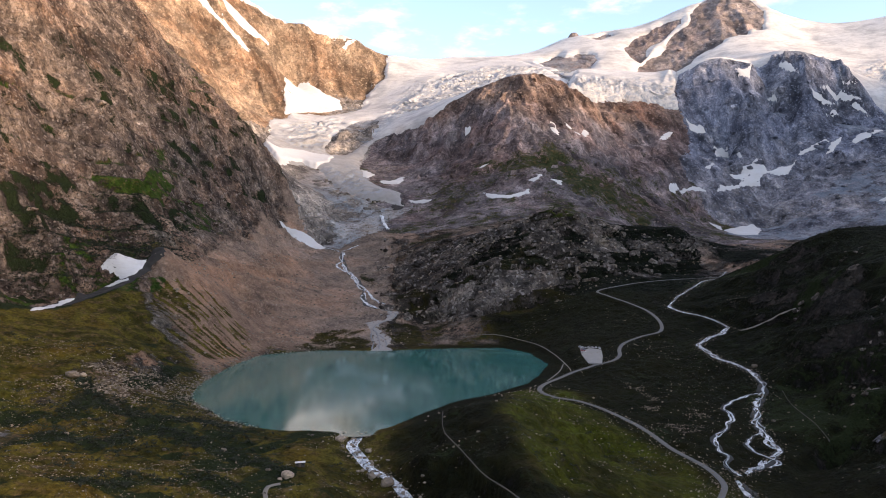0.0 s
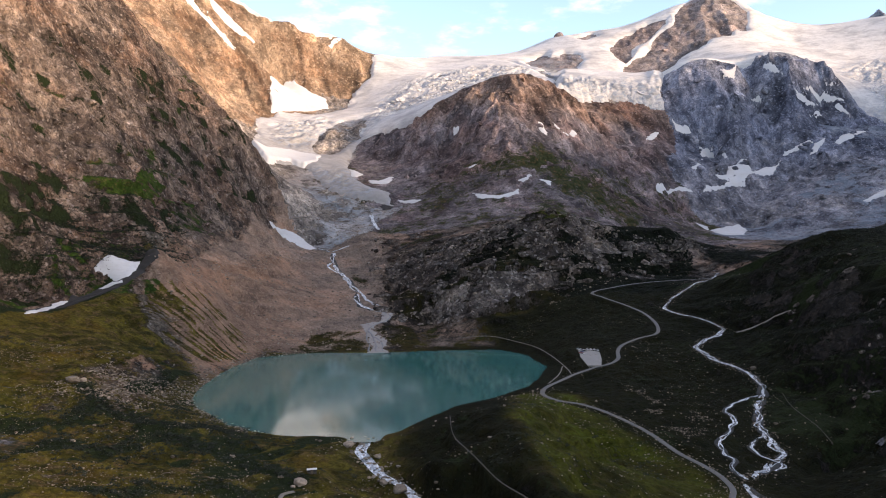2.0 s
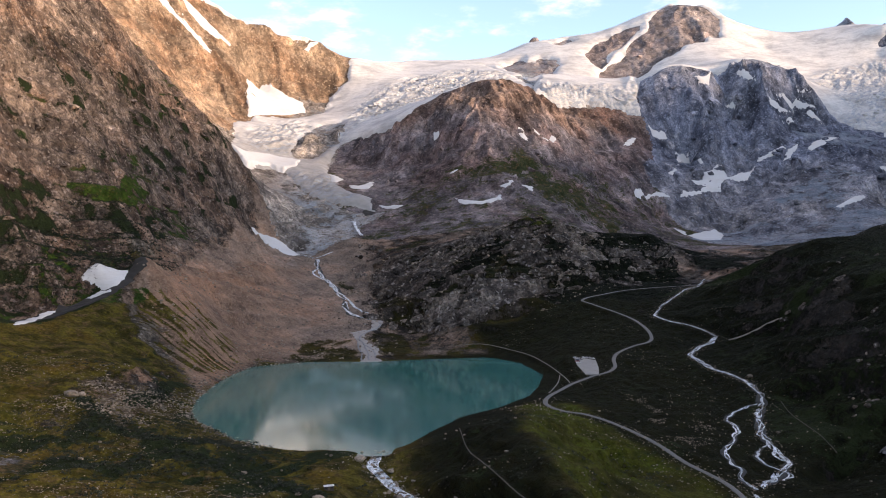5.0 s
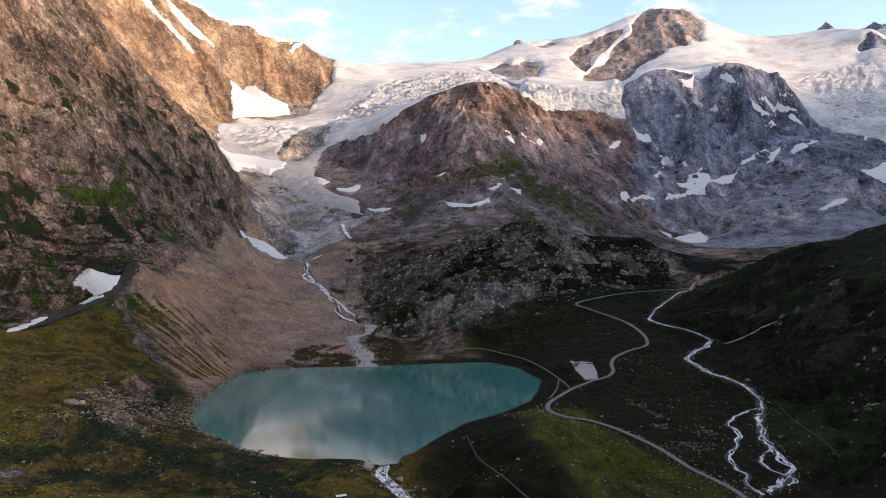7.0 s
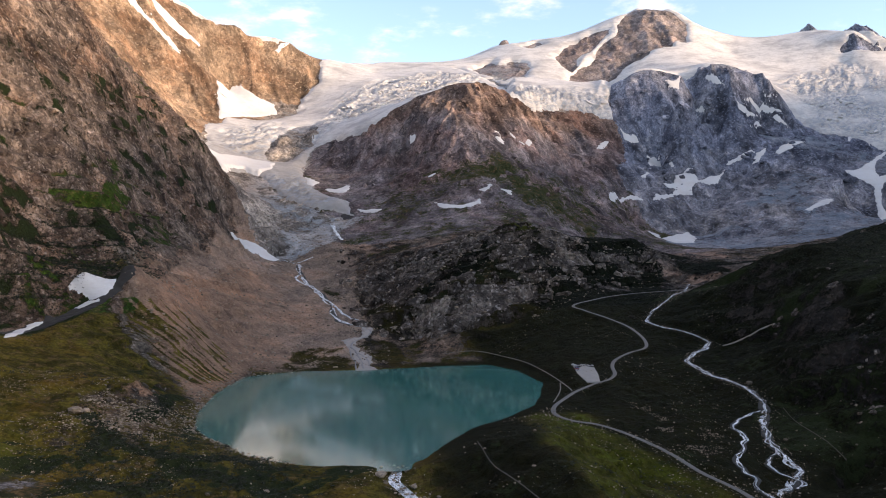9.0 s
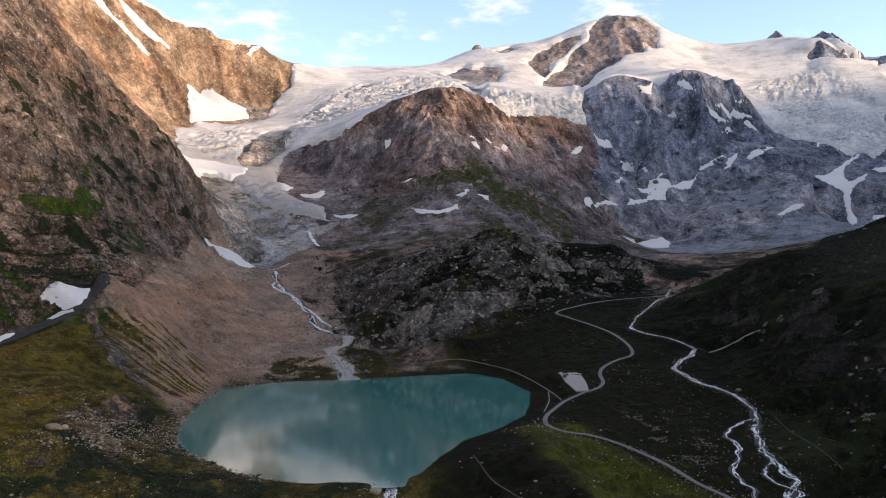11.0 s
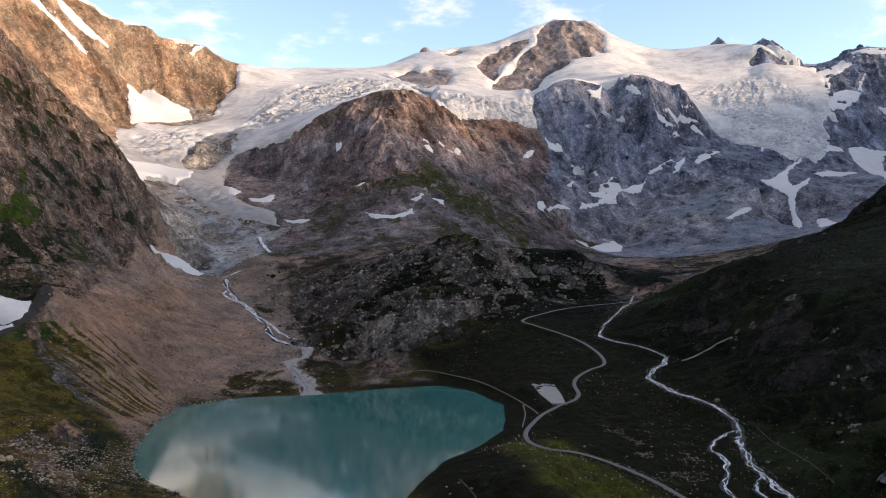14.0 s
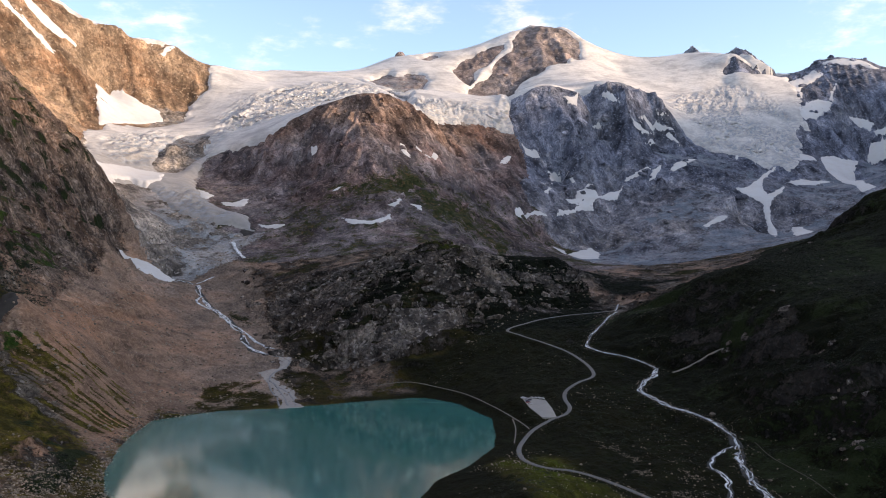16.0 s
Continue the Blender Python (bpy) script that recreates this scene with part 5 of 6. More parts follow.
def build_region(name):
    step, mat, label, seeds = REGIONS[name]
    me_id = _ids.index(name)
    s = np.array(seeds, float)
    reach = 420 if step < 4 else 900
    x0, y0 = s.min(0) - reach
    x1, y1 = s.max(0) + reach
    # first a coarse look at where the region lies
    cx, cy, _ = grid_sheet(x0, x1, y0, y1, 40, lambda a, b: (region_of(a, b) == me_id) & in_wedge(a, b, 40))
    x0, x1, y0, y1 = cx.min() - 40, cx.max() + 40, cy.min() - 40, cy.max() + 40
    x, y, f = grid_sheet(x0, x1, y0, y1, step, lambda a, b: (region_of(a, b) == me_id) & in_wedge(a, b, 0))
    z, slope = height(x, y)
    g, sc, sh, lu, he = cover(x, y, z, slope, name)
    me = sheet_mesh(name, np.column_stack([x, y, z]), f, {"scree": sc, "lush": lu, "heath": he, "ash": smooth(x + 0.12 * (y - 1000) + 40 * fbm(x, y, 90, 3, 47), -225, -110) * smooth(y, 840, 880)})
    up = np.zeros(3 * len(x), np.float32)
    me.vertices.foreach_get("normal", up)
    up = up[2::3]
    if name in ("left_mountain", "crag_hill", "dark_hill"):      # turf keeps to the ledges
        lo, hi = (0.52, 0.88) if name == "left_mountain" else (0.62, 0.95)
        k = smooth(up, lo, hi)
        g = g + (0.30 if name == "left_mountain" else 0.45) * (k - 0.55)
        if name == "left_mountain":
            bz = base_height(x, y)[0]
            lu = np.clip(np.maximum(0.16 * zone(y, bz, FACE_MEADOWS[0], 5), 0.08 * np.max([zone(y, bz, p, 4) for p in FACE_MEADOWS[1:]], 0)), 0, 0.9)
            me.attributes["lush"].data.foreach_set("value", lu.astype(np.float32))
    elif name == "ground":
        k = smooth(up, 0.6, 0.95)
        g = g + 0.35 * (k - 0.85)
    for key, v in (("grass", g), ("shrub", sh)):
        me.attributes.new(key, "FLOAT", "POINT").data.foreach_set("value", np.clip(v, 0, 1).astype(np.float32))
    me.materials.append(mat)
    ob = new(name, me)
    if name == "ground":
        tagged(ob, "alpine valley floor of turf, scree and boulders", "ground", kind="structure")
    else:
        tagged(ob, label, "valley" if name == "upper_valley" else "mountain")
    return ob


LANDS = {_n: build_region(_n) for _n in REGIONS}

# the land goes on outside the valley
_x, _y, _f = grid_sheet(-3200, 4200, -2600, 4600, 45, lambda a, b: ~in_wedge(a, b, -60))
_z, _s = height(_x, _y)
_g, _sc, _sh, _lu, _he = cover(_x, _y, _z, _s, "east_peak")
_me = sheet_mesh("ground_beyond", np.column_stack([_x, _y, _z - 2]), _f, {"grass": 0.6 * (_z < 350), "scree": _sc, "shrub": _sh})
_me.materials.append(BLUEROCK)
tagged(new("ground_beyond", _me), "rocky mountain land round the valley", "ground", kind="structure")


# ---- lake ----
def build_lake():
    bm = bmesh.new()
    cx, cy = -52, 690
    ring = curve_through([(cx + (x - cx) * 1.05, cy + (y - cy) * 1.03) for x, y, _ in LAKE_SHORE + LAKE_SHORE[:1]], 6)[:-1]
    bm.faces.new([bm.verts.new((x, y, 0)) for x, y in ring])
    me = bpy.data.meshes.new("lake")
    bm.to_mesh(me)
    me.materials.append(WATER)
    tagged(new("lake", me), "calm milky turquoise glacier lake", "lake", kind="structure")


build_lake()


# ---- ice and snow ----
def signed(x, y, poly):
    d = line_distance(x, y, poly + poly[:1])[0]
    return np.where(inside(x, y, poly), d, -d)


def drape(name, poly, step, thick, edge, mat, label, category, holes=(), wobble=8, relief=None, dirt=None, smoothing=0.0, kind=""):
    """A sheet of snow or ice that lies on the land and thins out to its rim."""
    p = np.array(poly, float)
    lo, hi = p.min(0) - 3 * step, p.max(0) + 3 * step

    def reach(x, y):
        sd = signed(x, y, poly) + wobble * (fbm(x, y, wobble * 5, 3, 61) + 0.6 * fbm(x, y, wobble * 1.3, 2, 67))
        for h in holes:
            sd = np.minimum(sd, -signed(x, y, h) + wobble * fbm(x, y, wobble * 3, 3, 71))
        return sd
    x, y, f = grid_sheet(lo[0], hi[0], lo[1], hi[1], step, lambda a, b: reach(a, b) > -2.0 * step)
    sd = reach(x, y)
    z, slope = height(x, y)
    if smoothing:
        b = base_height(x, y)[0]
        z = z + smoothing * (b - z) * smooth(sd, 0, edge * 2)
    lift = np.where(sd > 0, thick * np.sqrt(np.clip(sd / edge, 0, 1)), sd * 0.25)
    if relief is not None:
        lift = lift + relief(x, y, z, slope) * smooth(sd, 0, edge)
    me = sheet_mesh(name, np.column_stack([x, y, z + lift]), f, {"dirt": dirt(x, y, z) if dirt else np.zeros(len(x)), "torn": torn_ice(x, y) if relief else np.zeros(len(x))})
    me.materials.append(mat)
    return tagged(new(name, me), label, category, kind=kind)


ICEFALLS = [[(-190, 2200), (-120, 2300), (-20, 2340), (150, 2450), (320, 2560), (360, 2780), (190, 2900), (20, 2800), (-150, 2600)], [(-320, 2080), (-200, 2330), (-330, 2420), (-430, 2260), (-400, 2080)],
            [(-300, 1890), (-190, 1960), (-110, 1760), (-80, 1690), (-210, 1735)], [(340, 2290), (700, 2370), (710, 2450), (620, 2480), (420, 2440)], [(1330, 2420), (1560, 2270), (1720, 2380), (1840, 2620), (1700, 2820), (1450, 2780), (1300, 2600)]]


def torn_ice(x, y, z=None):
    """Where the ice is broken by crevasses."""
    return np.max([zone(x, y, p, 45) for p in ICEFALLS], 0) * smooth(fbm(x, y, 90, 3, 79), -0.7, 0.0)


def crevasses(x, y, z, slope):
    """Broken ice where the glacier steepens."""
    k = torn_ice(x, y)
    wx, wy = x + 22 * fbm(x, y, 70, 2, 81), y + 22 * fbm(x, y, 70, 2, 83)
    u, v = 0.8 * wx + 0.6 * wy, 0.8 * wy - 0.6 * wx
    return k * (8.5 * ridged(u / 3.0, v, 24, 3, 85) + 4 * ridged(u / 1.4, v, 11, 2, 87)) + 1.6 * fbm(x, y, 90, 3, 89)


def tongue_dirt(x, y, z):
    return smooth(-z, -480, -290) * 0.95 + 0.25 * fbm(x, y, 60, 4, 91)


def seracs(x, y, z, slope):
    k = smooth(-y, -2460, -2400)
    return crevasses(x, y, z, slope) + k * (9 * ridged(x * 1.5, y * 0.3, 20, 3, 93))


GLACIERS = [drape("glacier", GLACIER, 4.0, 9, 30, ICE, "crevassed white glacier tongue grey with debris below", "glacier", [ROCK_ISLAND], 9, crevasses, tongue_dirt, 0.75),
            drape("hanging_glacier", HANGING, 3.5, 30, 26, ICE, "hanging glacier ending in a serac cliff", "glacier", (), 12, seracs, None, 0.8),
            drape("snowfield", SNOWFIELD, 5.0, 10, 30, ICE, "broad white snowfield below the summits", "snowfield", FACES, 26, crevasses, None, 0.8)]

drape("snow_cornice", [(-1000, 2572), (-820, 2640), (-638, 2722), (-515, 2754), (-424, 2794), (-330, 2830), (-300, 2880), (-450, 2850), (-660, 2800), (-1000, 2680)], 4.0, 7, 12, ICE, "snow cap along the sunlit ridge crest", "snow cap", (), 6, smoothing=0.9)

# thin dark sheet: gravel and the shade of the moraine's back slope
drape("debris_band", [(-320, 912), (-322, 891), (-331, 866), (-352, 856), (-371, 833), (-392, 793), (-400, 765), (-374, 742), (-376, 785), (-356, 813), (-339, 833), (-326, 852), (-315, 877), (-306, 902)], 1.6, 0.7, 3, SHADED_GROUND,
      "dark debris and painted shade between moraine crest and snow", "debris", (), 3, kind="structure")

# flat dark sheet in place of the shaded cave mouth
drape("snout_hollow", [(-108, 1692), (-99, 1708), (-86, 1712), (-77, 1696), (-85, 1672), (-100, 1668)], 1.6, 1.2, 3, SHADED_GROUND, "dark patch painted for the cave's shade beside the glacier snout", "debris", (), 3, kind="structure")

for _where, _poly in BEDS:
    _far = _poly[0][1] > 1600
    drape("snow_patch", _poly, 3.0 if _far else 1.6, 12 if len(_poly) > 9 and "beside" in _where else 2.6 if _far else 1.6, 8 if _far else 5, SNOW, "leftover summer snow patch %s" % _where, "snow patch", (), 4.5 if _far else 2, smoothing=0.2)


# ---- roads and running water ----
def ribbon(name, line, half, lift, mat, label, category, kind="structure", ragged=0.0, seed=3, crown=0.0, least=0.2):
    """A strip of given half width that follows a graded line, with a skirt sunk into the ground."""
    d = np.gradient(line[:, :2], axis=0)
    d /= np.maximum(np.hypot(d[:, 0], d[:, 1]), 1e-6)[:, None]
    side = np.column_stack([-d[:, 1], d[:, 0]])
    n = len(line)
    s = np.arange(n) * 1.0
    wl = half * np.maximum(least, 1 + ragged * fbm(s, s * 0 + 0.3, 7, 3, seed))
    wr = half * np.maximum(least, 1 + ragged * fbm(s, s * 0 + 9.3, 7, 3, seed + 5))
    cols = []
    for k, dz in ((-1.25, -1.2), (-1.0, 0.0), (-0.5, crown * 0.75), (0.0, crown), (0.5, crown * 0.75), (1.0, 0.0), (1.25, -1.2)):
        w = np.where(k < 0, wl, wr) * k
        cols.append(np.column_stack([line[:, :2] + side * w[:, None], line[:, 2] + lift + dz]))
    v = np.stack(cols, 1).reshape(-1, 3)
    m = len(cols)
    i = (np.arange(n - 1)[:, None] * m + np.arange(m - 1)).ravel()
    me = sheet_mesh(name, v, np.column_stack([i, i + m, i + m + 1, i + 1]), {})
    me.materials.append(mat)
    return tagged(new(name, me), label, category, kind=kind)


ribbon("road", ROAD_LINE, 1.7, 0.30, ASPHALT, "winding narrow grey asphalt mountain road", "road", crown=0.05)
def braid(name, line, half, label, seed, count=3):
    """Running water as a few white strands that weave round each other over a dark wet bed."""
    bed_ob = ribbon(name, line, half * 1.35, 0.12, WETBED, label, "river", ragged=0.8, seed=seed)
    s = np.arange(len(line)) * 1.6
    d = np.gradient(line[:, :2], axis=0)
    d /= np.maximum(np.hypot(d[:, 0], d[:, 1]), 1e-6)[:, None]
    for k in range(count):
        off = half * 2.3 * fbm(s, s * 0 + 5.3 * k, 13, 3, seed + 50 + k)
        l = line.copy()
        l[:, :2] += np.column_stack([-d[:, 1], d[:, 0]]) * np.atleast_1d(off)[:, None]
        strand = ribbon("strand", l, half * (0.30, 0.22, 0.18)[k], 0.26 + 0.03 * k, TORRENT, "", "", "", ragged=3.4, seed=seed + 70 + k, least=0.04)
        strand.parent = bed_ob


braid("river", RIVER_LINE, np.linspace(1.0, 2.6, len(RIVER_LINE)), "foaming white mountain river over a dark stony bed", 3)
braid("river_arm", ARM_LINE, 1.35, "narrow foaming side arm of the river", 11, 2)
braid("river_branch", ISLE_LINE, 1.2, "thin white branch round a gravel island", 13, 2)
ribbon("lake_outlet", OUTLET_LINE, 2.9, 0.15, TORRENT, "white stream leaving the lake", "stream", ragged=0.5, seed=17)
braid("melt_stream", MELT_LINE, 2.6, "braided white meltwater stream from the glacier", 19)
for _k, _l in enumerate(STRAND_LINES):
    ribbon("stream_strand", _l, 1.5, 0.3, TORRENT, "thin side strand of the braided meltwater stream", "stream", ragged=1.5, seed=31 + _k)
for _k, _l in enumerate(CHANNEL_LINES):
    ribbon("delta_channel", _l, 0.7, 0.50, SHALLOW, "shallow grey channel across the gravel delta", "stream", ragged=1.2, seed=41 + _k)
ribbon("waterfall", FALL_LINE, 2.6, 2.0, TORRENT, "thin white waterfall below the glacier", "waterfall", ragged=1.5, seed=23)
for _nm, _lab, _ln, _hw in zip(("path", "path", "track", "track", "path", "path"),
                               ("narrow trodden footpath over the grassy knoll", "pale footpath along the lake shore", "short earth track on the hillside", "curved farm track in the meadow",
                                "short footpath from the shore up to the road", "faint trail across the dark hillside"), PATH_LINES, (0.2, 0.36, 1.1, 1.1, 0.4, 0.12)):
    ribbon(_nm, _ln, _hw, 0.45, DIRT if "knoll" in _lab or "faint" in _lab else PATHDUST, _lab, "path", ragged=0.3)


drape("gravel_fan", [(-64, 1022), (-58, 1022), (-60, 998), (-76, 976), (-79, 960), (-71, 941), (-63, 933), (-58, 920), (-58, 889), (-54, 858), (-76, 858), (-75, 889), (-81, 915), (-86, 950), (-92, 975), (-85, 978), (-69, 991)], 1.6, 0.35, 5, FANGRIT, "pale gravel delta where the stream enters the lake", "gravel", (), 5, kind="structure")


def build_yard():
    bm = bmesh.new()
    ring = PARK_YARD
    top = bm.faces.new([bm.verts.new((x, y, yard_z(y) + 0.35)) for x, y in ring])
    ext = bmesh.ops.extrude_face_region(bm, geom=[top])
    bmesh.ops.translate(bm, verts=[e for e in ext["geom"] if isinstance(e, bmesh.types.BMVert)], vec=(0, 0, -1.5))
    bmesh.ops.recalc_face_normals(bm, faces=bm.faces)
    me = bpy.data.meshes.new("parking_lot")
    bm.to_mesh(me)
    me.materials.append(GRAVEL)
    tagged(new("parking_lot", me), "pale gravel parking lot beside the road", "parking lot", kind="structure")


build_yard()


def part(name, bm, mat, parent, label=""):
    me = bpy.data.meshes.new(name)
    bm.to_mesh(me)
    bm.free()
    me.materials.append(mat)
    ob = new(name, me)
    ob.parent = parent
    if label:
        ob["label"] = label
    return ob


def stone_bm(seed, detail=1, squash=0.7):
    bm = bmesh.new()
    bmesh.ops.create_icosphere(bm, subdivisions=detail, radius=0.5)
    rng = random.Random(seed)
    ph = [rng.uniform(0, 50) for _ in range(3)]
    for v in bm.verts:
        k = 1 + 0.55 * noise.noise(v.co * 1.9 + Vector(ph)) + 0.2 * noise.noise(v.co * 5 + Vector(ph))
        v.co *= k
        v.co.z *= squash
        for ax in range(3):
            v.co[ax] = max(-0.46, min(0.46, v.co[ax]))
    return bm


def ground_at(x, y):
    return height(np.atleast_1d(np.array(x, float)), np.atleast_1d(np.array(y, float)))[0]


# ---- boulders ----
STONES = []
for _i in range(6):
    _b = stone_bm(40 + _i, 2, (0.62, 0.75, 0.55, 0.8, 0.68, 0.6)[_i])
    _m = bpy.data.meshes.new("boulder")
    _b.to_mesh(_m)
    _b.free()
    _m.materials.append(STONE)
    STONES.append(_m)


def boulder(x, y, size, seed, label, group):
    rng = random.Random(seed)
    ob = new("boulder", STONES[seed % 6])
    z = float(ground_at(x, y)[0])
    ob.matrix_world = pose(x, y, z + 0.18 * size, rng.uniform(-12, 12), rng.uniform(-12, 12), rng.uniform(0, 360)) @ Matrix.Diagonal((size * rng.uniform(0.9, 1.4), size * rng.uniform(0.8, 1.1), size * rng.uniform(0.8, 1.1), 1))
    return tagged(ob, label, "boulder", group)


for _i, (_x, _y, _s) in enumerate([(-260, 569, 9), (-255, 575, 5), (-79, 408, 7.5), (-62, 486, 6), (-39, 434, 5), (-30, 421, 7), (258, 676, 6), (-44, 470, 4), (-90, 415, 3)]):
    boulder(_x, _y, _s, _i, "large pale granite boulder lying in the grass", "large boulders")

_rng = random.Random(7)
_near = []
while len(_near) < 260:
    _x, _y = _rng.uniform(-330, 300), _rng.uniform(340, 640)
    if inside(np.array([_x]), np.array([_y]), [(p[0], p[1]) for p in LAKE_SHORE])[0]:
        continue
    if min(line_distance(np.array([_x]), np.array([_y]), l)[0][0] for l in (ROAD_LINE[::3], RIVER_LINE[::3], OUTLET_LINE[::2])) < 6:
        continue
    if not in_wedge(np.array([_x]), np.array([_y]), -20)[0]:
        continue
    _near.append((_x, _y, 0.7 + 2.0 * _rng.random() ** 4))
for _i, (_x, _y, _s) in enumerate(_near):
    boulder(_x, _y, _s, 20 + _i, "weathered grey boulder half sunk in turf", "meadow boulders")


def scatter(name, count, pick, size, base, mat, label, category, seed, sink=0.15):
    """Many small stones or bushes as one sheet of stuff."""
    rng = np.random.RandomState(seed)
    x, y = pick(rng, count)
    ok = in_wedge(x, y, -15)
    x, y = x[ok], y[ok]
    z = height(x, y)[0]
    s = size(rng, len(x))
    vs, fs, off = [], [], 0
    for j, (bv, bf) in enumerate(base):
        m = np.arange(len(x)) % len(base) == j
        n = int(m.sum())
        if not n:
            continue
        a = rng.uniform(0, 6.283, n)
        k = s[m][:, None, None] * rng.uniform(0.75, 1.3, (n, 1, 3))
        p = bv[None] * k
        q = np.stack([p[..., 0] * np.cos(a)[:, None] - p[..., 1] * np.sin(a)[:, None], p[..., 0] * np.sin(a)[:, None] + p[..., 1] * np.cos(a)[:, None], p[..., 2]], -1)
        q += np.stack([x[m], y[m], z[m] + s[m] * sink], -1)[:, None, :]
        vs.append(q.reshape(-1, 3))
        fs.append((bf[None] + (off + np.arange(n) * len(bv))[:, None, None]).reshape(-1, 3))
        off += n * len(bv)
    v, f = np.concatenate(vs), np.concatenate(fs)
    me = bpy.data.meshes.new(name)
    me.vertices.add(len(v))
    me.vertices.foreach_set("co", v.astype(np.float32).ravel())
    me.loops.add(f.size)
    me.loops.foreach_set("vertex_index", f.astype(np.int32).ravel())
    me.polygons.add(len(f))
    me.polygons.foreach_set("loop_start", np.arange(0, f.size, 3, dtype=np.int32))
    me.update(calc_edges=True)
    me.materials.append(mat)
    return tagged(new(name, me), label, category, kind="stuff")


def as_arrays(bm):
    bmesh.ops.triangulate(bm, faces=bm.faces)
    v = np.array([q.co[:] for q in bm.verts])
    f = np.array([[q.index for q in fc.verts] for fc in bm.faces])
    bm.free()
    return v, f


def clump_bm(seed):
    """A bush: many small leaf blades round a few stems."""
    bm = bmesh.new()
    rng = random.Random(seed)
    for _ in range(26):
        d = Vector((rng.gauss(0, 0.30), rng.gauss(0, 0.30), abs(rng.gauss(0.22, 0.16))))
        u = Vector((rng.uniform(-1, 1), rng.uniform(-1, 1), rng.uniform(-0.4, 0.8))).normalized() * rng.uniform(0.14, 0.26)
        w = u.cross(Vector((rng.uniform(-1, 1), rng.uniform(-1, 1), 1))).normalized() * rng.uniform(0.08, 0.16)
        bm.faces.new([bm.verts.new(d - u - w * 0.3), bm.verts.new(d + w), bm.verts.new(d + u), bm.verts.new(d - w)])
    bm.verts.index_update()
    return bm


def small_stone(seed):
    bm = stone_bm(seed, 1, 0.65)
    bm.verts.index_update()
    return as_arrays(bm)


PEBBLES = [small_stone(100 + i) for i in range(5)]
BUSHES = [as_arrays(clump_bm(200 + i)) for i in range(5)]


def over(poly, mask=None):
    """Points spread at random over a plan outline."""
    p = np.array(poly, float)

    def pick(rng, n):
        x, y = rng.uniform(p[:, 0].min(), p[:, 0].max(), n * 4), rng.uniform(p[:, 1].min(), p[:, 1].max(), n * 4)
        m = inside(x, y, poly)
        if mask is not None:
            m &= mask(x, y) > rng.uniform(0, 1, len(x))
        return x[m][:n], y[m][:n]
    return pick


def along(line, spread):
    def pick(rng, n):
        i = rng.randint(0, len(line), n)
        return line[i, 0] + rng.normal(0, spread, n), line[i, 1] + rng.normal(0, spread, n)
    return pick


def clustered(size, seed, lo=-0.05, hi=0.35):
    return lambda x, y: smooth(fbm(x, y, size, 4, seed), lo, hi)


def dry_land(x, y):
    return 1.0 * ~inside(x, y, [(p[0], p[1]) for p in LAKE_SHORE])


_sizes = lambda lo, hi, power: lambda rng, n: lo + (hi - lo) * rng.uniform(0, 1, n) ** power
LEFT_MEADOW = [(-340, 330), (-30, 330), (-45, 490), (-110, 510), (-190, 590), (-210, 660), (-260, 700), (-360, 640)]
RIGHT_FLAT = [(-10, 330), (240, 330), (260, 560), (320, 760), (380, 1050), (180, 1000), (60, 900), (110, 800), (105, 720), (60, 640), (0, 560)]
scatter("meadow_stones", 13000, over(LEFT_MEADOW, clustered(40, 301, -0.3, 0.4)), _sizes(0.25, 1.1, 4), PEBBLES, STONE, "small pale stones strewn over the meadow", "stones", 11)
scatter("rubble", 6000, over([(-340, 720), (-320, 540), (-200, 520), (-170, 600), (-190, 690), (-240, 730)], lambda x, y: zone(x, y, RUBBLE_ZONE, 22) * clustered(30, 303, -0.2, 0.3)(x, y)), _sizes(0.4, 2.0, 3), PEBBLES, STONE, "pale rubble of a rockfall at the moraine foot", "stones", 12)
scatter("scree_stones", 6500, over(SCREE_ZONE, dry_land), _sizes(0.6, 3.6, 5), PEBBLES, STONE, "loose stones on the pinkish scree slope", "stones", 13)
scatter("valley_stones", 3600, over(RIGHT_FLAT, clustered(45, 305, -0.1, 0.4)), _sizes(0.3, 1.5, 5), PEBBLES, STONE, "stones scattered over the dark turf", "stones", 14)
scatter("stony_ground", 3200, over(STONY_GROUND, clustered(16, 307, -0.1, 0.5)), _sizes(0.25, 1.2, 3), PEBBLES, STONE, "pinkish stones strewn over turf beside the river", "stones", 20)
scatter("knoll_stones", 700, over(KNOLL_TURF, clustered(25, 309, -0.3, 0.4)), _sizes(0.3, 1.5, 4), PEBBLES, STONE, "pale stones scattered over the green knoll", "stones", 25)
scatter("river_stones", 3600, along(RIVER_LINE, 4.2), _sizes(0.3, 1.5, 4), PEBBLES, STONE, "rounded stones along the white river", "stones", 15)
scatter("shore_stones", 1500, along(curve_through([(p[0], p[1]) for p in LAKE_SHORE[-3:] + LAKE_SHORE[:6]], 3), 5.0), _sizes(0.5, 2.2, 3), PEBBLES, STONE, "stones along the lake shore", "stones", 16)
scatter("outlet_stones", 500, along(OUTLET_LINE, 5.0), _sizes(0.6, 2.6, 3), PEBBLES, STONE, "boulders along the lake outlet", "stones", 17)
scatter("road_stones", 900, along(ROAD_LINE[:90], 7.0), _sizes(0.4, 1.5, 3), PEBBLES, STONE, "stones beside the mountain road", "stones", 18)
